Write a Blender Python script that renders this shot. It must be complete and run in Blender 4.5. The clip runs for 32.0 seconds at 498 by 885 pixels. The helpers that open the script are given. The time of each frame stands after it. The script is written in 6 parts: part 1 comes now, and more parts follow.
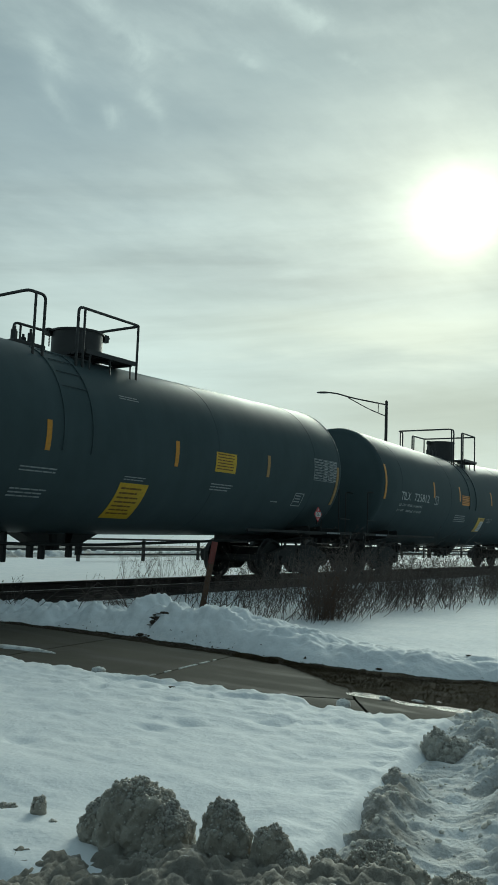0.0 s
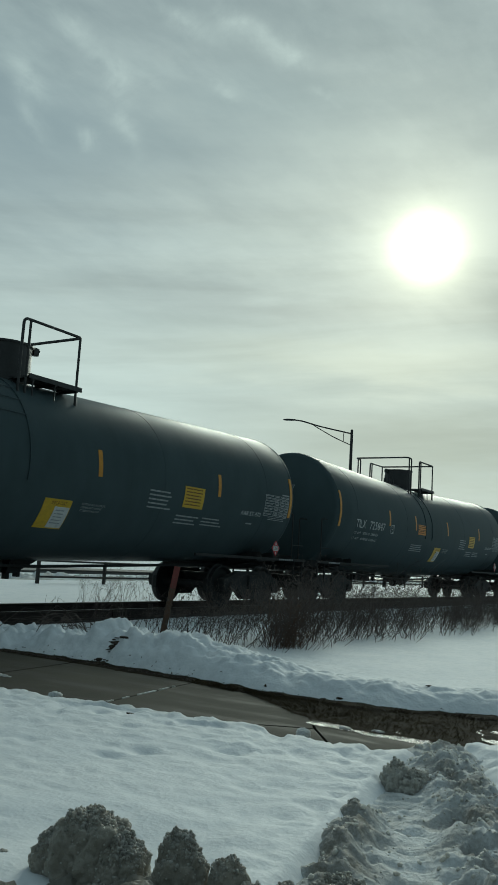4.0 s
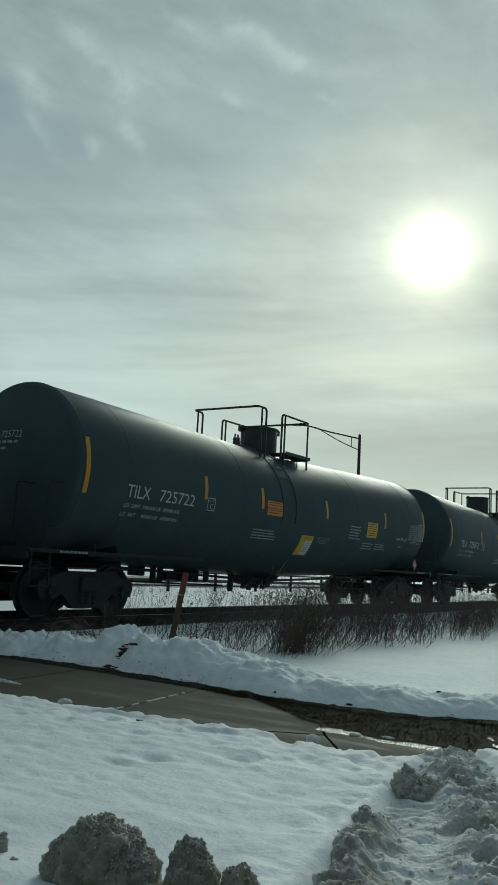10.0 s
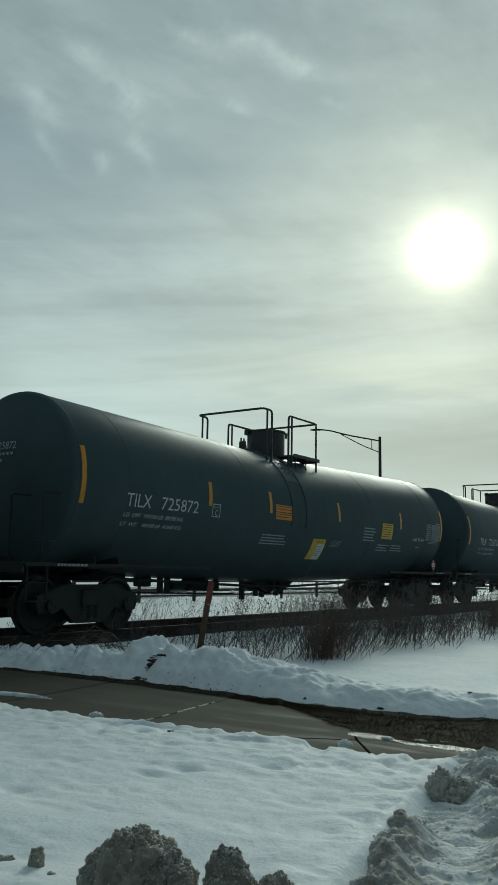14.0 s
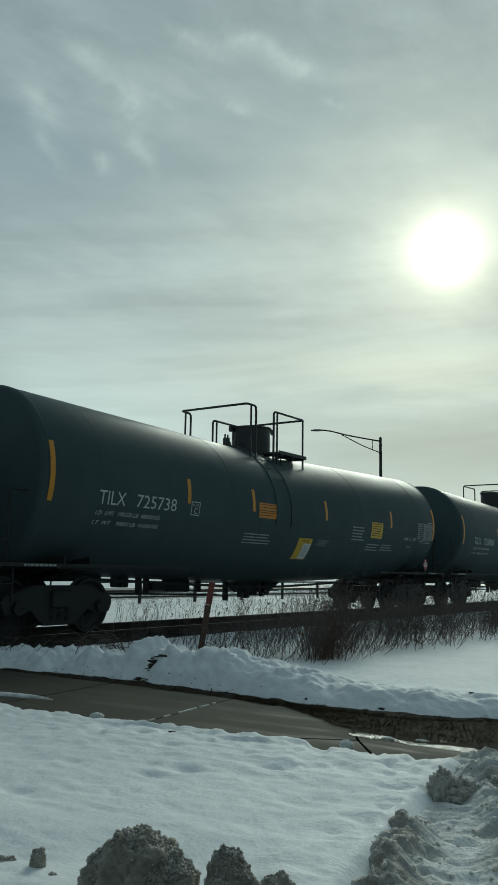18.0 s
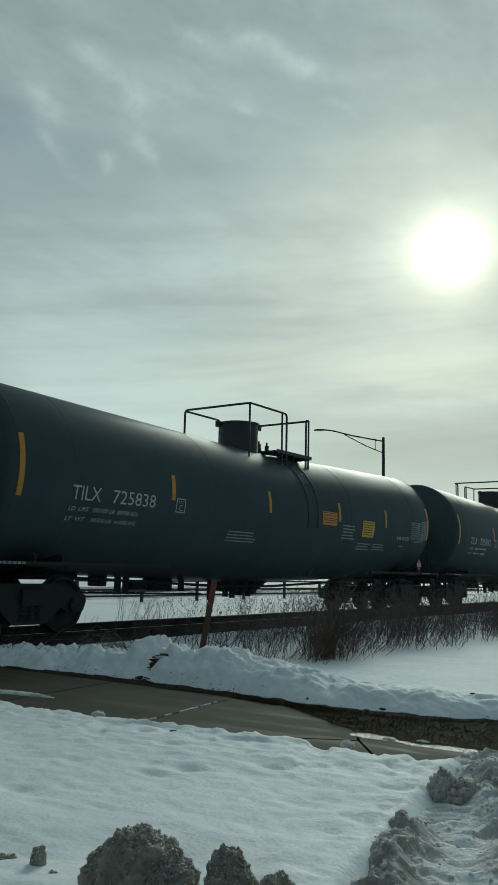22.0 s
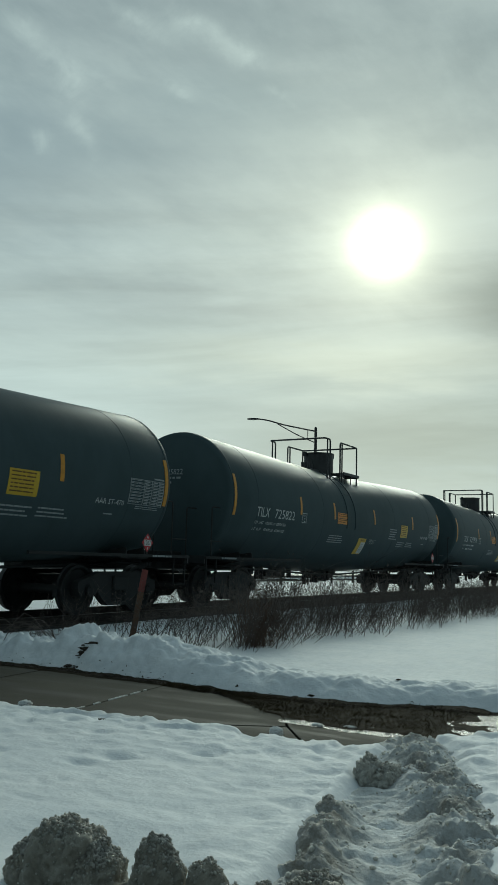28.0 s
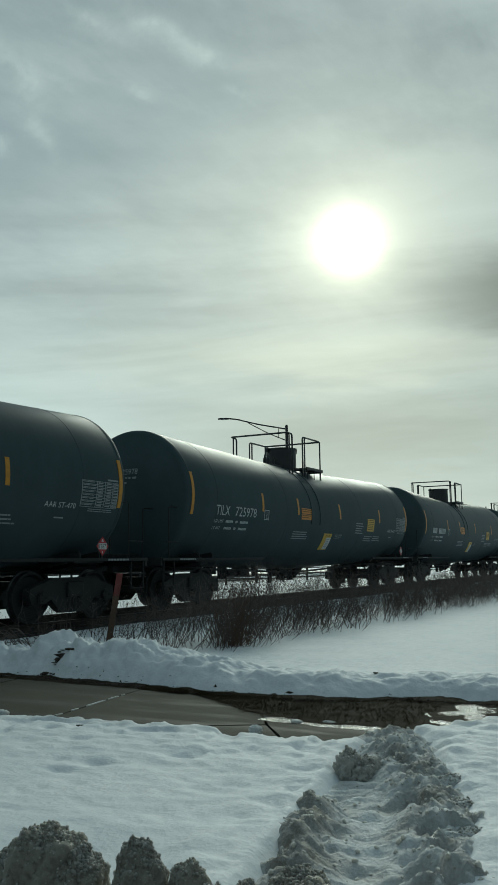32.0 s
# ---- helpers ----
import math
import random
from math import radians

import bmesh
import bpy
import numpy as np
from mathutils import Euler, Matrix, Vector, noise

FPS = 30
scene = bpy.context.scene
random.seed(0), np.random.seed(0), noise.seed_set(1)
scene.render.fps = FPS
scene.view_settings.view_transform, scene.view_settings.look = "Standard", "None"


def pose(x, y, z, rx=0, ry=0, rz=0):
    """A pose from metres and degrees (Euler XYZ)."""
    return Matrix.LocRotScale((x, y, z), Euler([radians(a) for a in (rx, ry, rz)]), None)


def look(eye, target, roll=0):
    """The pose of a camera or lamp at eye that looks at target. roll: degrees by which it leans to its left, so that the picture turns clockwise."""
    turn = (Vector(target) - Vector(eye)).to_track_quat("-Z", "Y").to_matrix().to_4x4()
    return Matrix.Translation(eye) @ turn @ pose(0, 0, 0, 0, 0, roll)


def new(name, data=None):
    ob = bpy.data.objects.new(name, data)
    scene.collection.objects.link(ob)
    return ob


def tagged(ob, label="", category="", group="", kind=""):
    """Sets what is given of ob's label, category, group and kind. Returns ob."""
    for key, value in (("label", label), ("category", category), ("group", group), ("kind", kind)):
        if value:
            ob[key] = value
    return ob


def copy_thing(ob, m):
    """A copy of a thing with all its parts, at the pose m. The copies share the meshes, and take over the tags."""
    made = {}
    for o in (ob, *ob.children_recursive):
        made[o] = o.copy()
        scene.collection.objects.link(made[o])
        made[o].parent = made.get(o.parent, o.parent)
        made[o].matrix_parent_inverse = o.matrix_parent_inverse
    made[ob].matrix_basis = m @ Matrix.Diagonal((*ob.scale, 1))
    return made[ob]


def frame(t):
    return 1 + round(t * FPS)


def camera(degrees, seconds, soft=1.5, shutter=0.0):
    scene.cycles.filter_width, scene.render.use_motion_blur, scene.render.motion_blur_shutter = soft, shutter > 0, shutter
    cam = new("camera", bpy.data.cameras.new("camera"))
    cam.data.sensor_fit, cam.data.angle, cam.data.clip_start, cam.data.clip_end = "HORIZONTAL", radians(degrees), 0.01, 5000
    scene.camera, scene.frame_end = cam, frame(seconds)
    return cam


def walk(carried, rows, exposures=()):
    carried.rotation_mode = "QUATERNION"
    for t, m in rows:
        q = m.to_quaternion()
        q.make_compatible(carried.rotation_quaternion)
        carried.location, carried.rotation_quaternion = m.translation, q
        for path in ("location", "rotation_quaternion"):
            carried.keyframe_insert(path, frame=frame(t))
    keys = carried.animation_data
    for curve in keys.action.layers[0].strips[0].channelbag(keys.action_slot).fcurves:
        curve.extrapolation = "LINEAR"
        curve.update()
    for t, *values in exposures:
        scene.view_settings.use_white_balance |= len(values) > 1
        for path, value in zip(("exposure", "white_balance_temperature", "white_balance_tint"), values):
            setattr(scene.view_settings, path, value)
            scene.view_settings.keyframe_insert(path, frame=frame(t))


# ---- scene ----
# light, exposure and white balance
EXPOSURE0, WHITE_BALANCE = 0.05, (6000, -9)
SUN_STRENGTH, SUN_WIDE = 1.3, 26
SKY_STRENGTH = 0.05
CLOUD_DARK, CLOUD_MID, CLOUD_LIGHT = (0.25, 0.285, 0.31), (0.335, 0.365, 0.385), (0.45, 0.475, 0.48)
CLOUD_WISP, CLOUD_LOW = (0.60, 0.635, 0.625), (0.58, 0.60, 0.575)
GLOW = ((4600, 5.5), (1300, 0.55), (380, 0.22), (70, 0.12), (14, 0.08))
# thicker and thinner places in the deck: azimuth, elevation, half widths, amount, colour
# the first is an unseen dark bank, added to dim reflections on the far tanks
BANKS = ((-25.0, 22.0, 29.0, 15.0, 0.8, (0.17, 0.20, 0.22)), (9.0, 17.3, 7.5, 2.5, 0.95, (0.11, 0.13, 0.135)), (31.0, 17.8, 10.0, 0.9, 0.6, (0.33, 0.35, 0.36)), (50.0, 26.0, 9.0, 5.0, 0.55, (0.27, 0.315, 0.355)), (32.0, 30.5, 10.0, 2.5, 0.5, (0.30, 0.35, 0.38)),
         (24.0, 13.6, 14.0, 1.7, 0.6, (0.66, 0.64, 0.55)), (17.0, 8.6, 15.0, 3.0, 0.85, (0.35, 0.365, 0.34)), (43.0, 27.2, 12.0, 2.2, 0.5, (0.28, 0.325, 0.36)), (25.0, 18.9, 6.0, 0.7, 0.4, (0.40, 0.42, 0.42)), (34.0, 22.0, 6.0, 0.6, 0.35, (0.40, 0.43, 0.43)), (46.0, 9.5, 11.0, 5.0, 0.6, (0.66, 0.70, 0.685)))
# torn pale tufts high in the deck: azimuth, elevation, half length, half width, slope, amount
TUFTS = ((34.0, 34.1, 2.6, 0.75, 17, 0.75), (31.0, 33.2, 1.0, 0.6, 10, 0.6), (43.7, 30.4, 1.5, 0.9, 62, 0.7), (42.7, 27.7, 1.3, 0.6, 50, 0.75), (45.4, 26.6, 0.8, 0.5, 55, 0.55), (50.0, 29.9, 1.8, 0.7, 40, 0.6),
         (49.2, 27.2, 1.3, 0.5, 55, 0.6), (46.6, 32.4, 2.4, 0.7, 33, 0.6), (35.8, 30.7, 0.9, 0.35, 12, 0.5), (41.5, 30.8, 0.9, 0.4, 15, 0.45), (28.8, 31.0, 0.8, 0.35, 15, 0.35), (39.4, 34.6, 2.0, 0.6, 25, 0.6))
# ---------------------------------------------------------------- the camera and its path
# seconds, eye, turn, tilt and lean in degrees
PATH = [
    (0, -0.004, -0.010, 1.254, -55.44, 6.16, -2.14), (0.5, 0.004, -0.007, 1.251, -59.59, 7.93, -1.50), (1, 0.006, -0.003, 1.248, -59.92, 8.49, -0.98),
    (1.5, 0.014, -0.001, 1.249, -60.79, 8.70, -0.08), (2, 0.008, -0.005, 1.248, -59.58, 7.80, -0.43), (2.5, 0.007, -0.007, 1.248, -59.19, 7.67, -0.34),
    (3, 0.007, -0.002, 1.248, -59.25, 7.73, -1.55), (3.5, 0.004, 0.005, 1.248, -58.21, 8.13, -3.54), (5.5, 0.001, 0.007, 1.250, -56.99, 7.92, -2.46),
    (6, -0.000, 0.010, 1.247, -56.95, 7.97, -2.47), (6.5, -0.000, 0.006, 1.250, -56.78, 7.96, -2.47), (7, -0.001, 0.005, 1.249, -56.77, 7.95, -2.49),
    (7.5, -0.001, 0.004, 1.250, -57.09, 7.90, -2.50), (8, -0.005, 0.006, 1.251, -57.32, 8.01, -2.89), (8.5, -0.004, 0.003, 1.255, -57.25, 8.30, -2.88),
    (9, -0.005, 0.001, 1.252, -57.16, 8.41, -2.95), (9.5, -0.003, 0.008, 1.249, -57.29, 8.44, -3.22), (10, -0.000, 0.007, 1.252, -57.43, 8.40, -3.11),
    (10.5, -0.004, 0.002, 1.253, -57.33, 8.39, -3.11), (11, -0.004, 0.003, 1.252, -56.96, 8.49, -3.09), (11.5, -0.002, 0.004, 1.252, -56.41, 8.64, -2.60),
    (12, -0.002, 0.002, 1.253, -56.49, 8.68, -1.38), (12.5, -0.004, -0.000, 1.253, -56.52, 8.69, -0.82), (13, -0.006, -0.001, 1.251, -56.19, 8.77, -0.74),
    (13.5, -0.004, 0.001, 1.252, -55.83, 8.81, -0.91), (14, -0.003, 0.002, 1.252, -55.72, 8.83, -1.02), (14.5, -0.004, 0.004, 1.250, -55.85, 8.86, -0.93),
    (16.5, -0.002, 0.000, 1.250, -55.78, 8.86, -0.93), (17, -0.003, 0.000, 1.252, -55.79, 8.85, -0.93), (17.5, -0.004, 0.001, 1.251, -55.81, 8.86, -0.96),
    (18, -0.003, 0.003, 1.250, -55.67, 8.87, -0.94), (18.5, -0.002, 0.003, 1.251, -55.46, 8.85, -1.07), (19, -0.004, 0.001, 1.252, -55.39, 8.85, -1.03),
    (19.5, -0.006, -0.002, 1.253, -55.41, 8.85, -1.04), (20, -0.005, -0.001, 1.253, -55.45, 8.85, -0.94), (20.5, -0.003, 0.000, 1.252, -55.39, 8.86, -1.08),
    (21, -0.002, 0.000, 1.251, -55.31, 8.84, -1.18), (21.5, -0.003, 0.000, 1.251, -55.31, 8.83, -1.19), (22, -0.005, -0.002, 1.253, -55.52, 8.82, -1.27),
    (22.5, -0.005, 0.003, 1.252, -55.58, 8.81, -1.29), (23, -0.004, 0.003, 1.251, -55.56, 8.82, -1.29), (23.5, 0.001, 0.003, 1.248, -56.68, 8.64, -1.22),
    (24, 0.005, 0.008, 1.248, -59.64, 8.23, -1.37), (24.5, 0.005, 0.006, 1.249, -59.83, 8.14, -1.67), (26.5, -0.004, 0.006, 1.251, -59.73, 8.00, -2.58),
    (27, -0.002, 0.011, 1.251, -60.39, 7.87, -2.36), (27.5, -0.000, 0.008, 1.249, -60.55, 7.86, -1.97), (28, -0.003, 0.008, 1.253, -60.21, 8.13, -1.52),
    (28.5, -0.003, 0.005, 1.259, -60.09, 8.48, -0.75), (29, 0.002, 0.001, 1.249, -59.93, 8.21, -0.11), (29.5, 0.003, -0.002, 1.249, -60.24, 7.91, 0.42),
    (30, 0.003, 0.001, 1.251, -60.89, 7.94, 0.34), (30.5, 0.003, -0.001, 1.249, -61.11, 7.97, 0.47), (31, 0.000, -0.003, 1.249, -61.09, 7.97, 0.51),
    (31.5, -0.002, -0.005, 1.248, -61.40, 8.00, 0.61), (32, 0.002, -0.003, 1.251, -61.88, 8.11, 0.66),
]
cam = camera(33.33, 32.0, soft=1.55)
walk(cam, [(t, pose(x, y, z, 90 + p, r, w)) for t, x, y, z, w, p, r in PATH], exposures=[(0, EXPOSURE0 + 0.22, *WHITE_BALANCE), (0.25, EXPOSURE0 + 0.10, *WHITE_BALANCE), (0.5, EXPOSURE0, *WHITE_BALANCE), (1.0, EXPOSURE0 - 0.12, *WHITE_BALANCE), (1.6, EXPOSURE0, *WHITE_BALANCE), (32, EXPOSURE0, *WHITE_BALANCE)])

# the train's way along the track: start, metres a second, and how far each car stands off the even pitch
WAY_START, SPEED = 9.84, 4.679
CAR_PITCH, CAR_START = 18.1, 20.10
SLACK = (-0.10, 0.0, 0.05, 0.06, 0.08, 0.01, -0.03, -0.03, 0.0, -0.05, 0.0, 0.0, 0.0)
TRACK_Y, RAIL_Z, CAR_Z = 11.307, 0.19, 0.32

# ---------------------------------------------------------------- sky and sun
SUN_AZ, SUN_EL = radians(20.72), radians(21.45)
SUN_DIR = Vector((math.cos(SUN_EL) * math.cos(SUN_AZ), math.cos(SUN_EL) * math.sin(SUN_AZ), math.sin(SUN_EL)))


class Nodes:
    """Short hand for building a node tree."""

    def __init__(self, tree):
        self.tree = tree
        tree.nodes.clear()

    def add(self, kind, props=None, **inputs):
        n = self.tree.nodes.new(kind)
        for k, v in (props or {}).items():
            if k == "operation":
                n.operation = v
            elif k == "blend":
                n.blend_type = v
            elif k == "data_type":
                n.data_type = v
            elif k == "feature":
                n.feature = v
            elif k == "clamp":
                n.use_clamp = v
        for k, v in inputs.items():
            key = int(k[1:]) if k[0] == "i" and k[1:].isdigit() else k.replace("_", " ")
            sock = n.inputs[key]
            if isinstance(v, bpy.types.NodeSocket):
                self.tree.links.new(v, sock)
            else:
                sock.default_value = v
        return n

    def math(self, op, a, b=0.0, clamp=False):
        return self.add("ShaderNodeMath", {"operation": op, "clamp": clamp}, i0=a, i1=b).outputs[0]

    def mix(self, fac, a, b, blend="MIX"):
        n = self.add("ShaderNodeMix", {"data_type": "RGBA", "blend": blend})
        for sock, v in ((n.inputs[0], fac), (n.inputs[6], a), (n.inputs[7], b)):
            if isinstance(v, bpy.types.NodeSocket):
                self.tree.links.new(v, sock)
            else:
                sock.default_value = v
        return n.outputs[2]

    def ramp(self, fac, *stops):
        n = self.add("ShaderNodeValToRGB", Fac=fac)
        e = n.color_ramp.elements
        e[0].position, e[0].color = stops[0]
        e[1].position, e[1].color = stops[-1]
        for p, c in stops[1:-1]:
            s = e.new(p)
            s.color = c
        return n.outputs[0]

    def noise(self, vec, scale, detail=4.0, rough=0.5, warp=0.0):
        return self.add("ShaderNodeTexNoise", Vector=vec, Scale=scale, Detail=detail, Roughness=rough, Distortion=warp).outputs[0]


def rgb(r, g, b):
    return (r, g, b, 1.0)


def grey(v):
    return (v, v, v, 1.0)


def make_sky():
    world = bpy.data.worlds.new("sky")
    scene.world = world
    world.use_nodes = True
    n = Nodes(world.node_tree)
    way = n.add("ShaderNodeTexCoord").outputs["Generated"]
    sky = n.tree.nodes.new("ShaderNodeTexSky")
    sky.sky_type, sky.sun_disc = "NISHITA", False
    sky.sun_elevation, sky.sun_rotation = SUN_EL, math.pi / 2 - SUN_AZ
    sky.dust_density = 1.0
    clear = n.mix(1.0, sky.outputs[0], grey(SKY_STRENGTH), "MULTIPLY")
    # cloud deck: the way is laid on a flat ceiling, so that the clouds draw together towards the horizon
    xyz = n.add("ShaderNodeSeparateXYZ", Vector=way)
    up = n.math("MAXIMUM", xyz.outputs[2], 0.0)
    lift = n.math("ADD", up, 0.16)
    flat = n.add("ShaderNodeCombineXYZ", X=n.math("DIVIDE", xyz.outputs[0], lift), Y=n.math("DIVIDE", xyz.outputs[1], lift), Z=0.0).outputs[0]
    # streaks lie across the way to the sun's side of the sky
    along = n.add("ShaderNodeVectorMath", {"operation": "DOT_PRODUCT"}, i0=flat, i1=(math.cos(0.45), math.sin(0.45), 0.0)).outputs["Value"]
    across = n.add("ShaderNodeVectorMath", {"operation": "DOT_PRODUCT"}, i0=flat, i1=(-math.sin(0.45), math.cos(0.45), 0.0)).outputs["Value"]
    streaks = n.add("ShaderNodeCombineXYZ", X=along, Y=n.math("MULTIPLY", across, 0.5), Z=0.0).outputs[0]
    tufts = n.add("ShaderNodeCombineXYZ", X=n.math("MULTIPLY", along, 0.7), Y=n.math("ADD", across, n.math("MULTIPLY", along, 0.5)), Z=3.0).outputs[0]
    big = n.noise(streaks, 0.9, 3.0, 0.5, 0.2)
    mid = n.noise(streaks, 4.0, 6.0, 0.55, 0.25)
    fine = n.noise(tufts, 9.0, 7.0, 0.62, 0.1)
    cover = n.math("ADD", n.math("ADD", n.math("MULTIPLY", big, 0.5), n.math("MULTIPLY", mid, 0.34)), n.math("MULTIPLY", fine, 0.16))
    deck = n.ramp(cover, (0.41, rgb(*CLOUD_DARK)), (0.5, rgb(*CLOUD_MID)), (0.60, rgb(*CLOUD_LIGHT)))
    # pale wisps high up
    wisp = n.ramp(n.noise(tufts, 5.2, 8.0, 0.6, 0.2), (0.50, grey(0.0)), (0.72, grey(1.0)))
    high = n.math("MULTIPLY", wisp, n.ramp(up, (0.36, grey(0.0)), (0.50, grey(0.75))))
    # the deck thins and brightens towards the horizon
    low = n.ramp(up, (0.02, grey(0.8)), (0.16, grey(0.72)), (0.24, grey(0.62)), (0.36, grey(0.22)), (0.6, grey(0.0)))
    deck = n.mix(low, deck, rgb(*CLOUD_LOW))
    # a denser bank below the sun, drifting off to one side, and the other banks, one added out of view
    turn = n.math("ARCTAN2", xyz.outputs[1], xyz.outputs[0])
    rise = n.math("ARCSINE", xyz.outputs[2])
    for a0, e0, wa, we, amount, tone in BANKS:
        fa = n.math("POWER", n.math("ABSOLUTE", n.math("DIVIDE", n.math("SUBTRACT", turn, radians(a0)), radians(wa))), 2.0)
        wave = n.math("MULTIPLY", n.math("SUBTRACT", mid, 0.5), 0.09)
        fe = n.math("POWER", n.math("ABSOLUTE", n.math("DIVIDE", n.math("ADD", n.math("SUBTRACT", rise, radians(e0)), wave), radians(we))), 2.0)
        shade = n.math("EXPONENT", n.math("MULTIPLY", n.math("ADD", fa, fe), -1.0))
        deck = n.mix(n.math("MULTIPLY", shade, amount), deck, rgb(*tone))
    deck = n.mix(n.math("MULTIPLY", high, 0.3), deck, rgb(*CLOUD_WISP))
    # thin layers low in the sky
    layer = n.add("ShaderNodeCombineXYZ", X=n.math("MULTIPLY", turn, 3.2), Y=n.math("ADD", n.math("MULTIPLY", rise, 30.0), n.math("MULTIPLY", turn, 2.5)), Z=1.7).outputs[0]
    sheets = n.ramp(n.noise(layer, 1.0, 5.0, 0.55, 0.35), (0.32, grey(0.88)), (0.5, grey(1.0)), (0.68, grey(1.10)))
    deck = n.mix(n.ramp(up, (0.10, grey(0.5)), (0.22, grey(1.0)), (0.36, grey(0.8)), (0.44, grey(0.15))), deck, n.mix(1.0, deck, sheets, "MULTIPLY"))
    # torn tufts
    curl = n.noise(way, 11.0, 7.0, 0.62, 0.4)
    feather = n.ramp(n.noise(way, 17.0, 7.0, 0.6, 0.8), (0.34, grey(0.05)), (0.66, grey(0.85)))
    for a0, e0, lu, lv, slope, amount in TUFTS:
        du = n.math("MULTIPLY", n.math("SUBTRACT", turn, radians(a0)), math.cos(radians(e0)))
        dv = n.math("SUBTRACT", rise, radians(e0))
        c, s = math.cos(radians(slope)), math.sin(radians(slope))
        bend = n.math("MULTIPLY", n.math("SUBTRACT", curl, 0.5), 0.05)
        u = n.math("ADD", n.math("ADD", n.math("MULTIPLY", du, c), n.math("MULTIPLY", dv, s)), bend)
        v = n.math("ADD", n.math("SUBTRACT", n.math("MULTIPLY", dv, c), n.math("MULTIPLY", du, s)), bend)
        fu, fv = (n.math("POWER", n.math("ABSOLUTE", n.math("DIVIDE", a, radians(b))), 2.0) for a, b in ((u, lu), (v, lv)))
        tuft = n.math("EXPONENT", n.math("MULTIPLY", n.math("ADD", fu, fv), -1.0))
        deck = n.mix(n.math("MULTIPLY", n.math("MULTIPLY", tuft, feather), amount), deck, rgb(*CLOUD_WISP))
    # light of the veiled sun in the cloud
    d = n.add("ShaderNodeVectorMath", {"operation": "DOT_PRODUCT"}, i0=way, i1=tuple(SUN_DIR)).outputs["Value"]
    # the deck dims away from the sun
    deck = n.mix(1.0, deck, n.ramp(n.math("ADD", n.math("MULTIPLY", d, 0.5), 0.5), (0.2, rgb(0.45, 0.50, 0.54)), (0.6, rgb(0.48, 0.53, 0.57)), (0.80, rgb(0.52, 0.57, 0.61)), (0.88, rgb(0.68, 0.71, 0.73)), (0.94, grey(1.0))), "MULTIPLY")
    d = n.math("MAXIMUM", d, 0.0)
    light = None
    for power, gain in GLOW:
        g = n.math("MULTIPLY", n.math("POWER", d, power), gain)
        light = g if light is None else n.math("ADD", light, g)
    veil = n.math("ADD", 0.35, n.math("MULTIPLY", cover, 1.3))
    light = n.math("MULTIPLY", light, veil)
    glow = n.mix(1.0, rgb(1.0, 0.86, 0.60), light, "MULTIPLY")
    total = n.mix(0.93, clear, deck)
    total = n.mix(1.0, total, glow, "ADD")
    back = n.add("ShaderNodeBackground", Color=total, Strength=1.0)
    out = n.add("ShaderNodeOutputWorld")
    n.tree.links.new(back.outputs[0], out.inputs[0])


make_sky()
lamp = bpy.data.lights.new("sun", "SUN")
lamp.energy, lamp.angle, lamp.color = SUN_STRENGTH, radians(SUN_WIDE), (1.0, 0.95, 0.84)
new("sun", lamp).matrix_world = look(SUN_DIR * 200, (0, 0, 0))


# ---------------------------------------------------------------- materials
def material(name):
    m = bpy.data.materials.new(name)
    m.use_nodes = True
    n = Nodes(m.node_tree)
    shader = n.add("ShaderNodeBsdfPrincipled")
    out = n.add("ShaderNodeOutputMaterial")
    n.tree.links.new(shader.outputs[0], out.inputs[0])
    return m, n, shader


def surface(name, dark, light, scale, rough=0.6, metal=0.0, bump=0.3, depth=0.01, fine=9.0, vary=0.0, rough2=None, gloss=0.5):
    """A surface with stains of one size, grain of another, and relief. vary: how far pieces differ from each other."""
    m, n, s = material(name)
    at = n.add("ShaderNodeTexCoord").outputs["Object"]
    big = n.noise(at, scale, 4.0, 0.6)
    small = n.noise(at, scale * fine, 5.0, 0.65)
    both = n.math("ADD", n.math("MULTIPLY", big, 0.6), n.math("MULTIPLY", small, 0.4))
    colour = n.ramp(both, (0.34, rgb(*dark)), (0.66, rgb(*light)))
    if vary:
        r = n.add("ShaderNodeObjectInfo").outputs["Random"]
        colour = n.mix(1.0, colour, n.ramp(r, (0, grey(1 - vary)), (1, grey(1 + vary))), "MULTIPLY")
    n.tree.links.new(colour, s.inputs["Base Color"])
    s.inputs["Metallic"].default_value, s.inputs["Specular IOR Level"].default_value = metal, gloss
    n.tree.links.new(n.ramp(small, (0.3, grey(rough)), (0.7, grey(rough if rough2 is None else rough2))), s.inputs["Roughness"])
    b = n.add("ShaderNodeBump", Strength=bump, Distance=depth, Height=both)
    n.tree.links.new(b.outputs[0], s.inputs["Normal"])
    return m


def plain(name, colour, rough=0.5, metal=0.0):
    m, n, s = material(name)
    at = n.add("ShaderNodeTexCoord").outputs["Object"]
    wear = n.noise(at, 14.0, 6.0, 0.7)
    n.tree.links.new(n.mix(1.0, rgb(*colour), n.ramp(wear, (0.25, grey(0.72)), (0.6, grey(1.0))), "MULTIPLY"), s.inputs["Base Color"])
    s.inputs["Roughness"].default_value, s.inputs["Metallic"].default_value = rough, metal
    return m


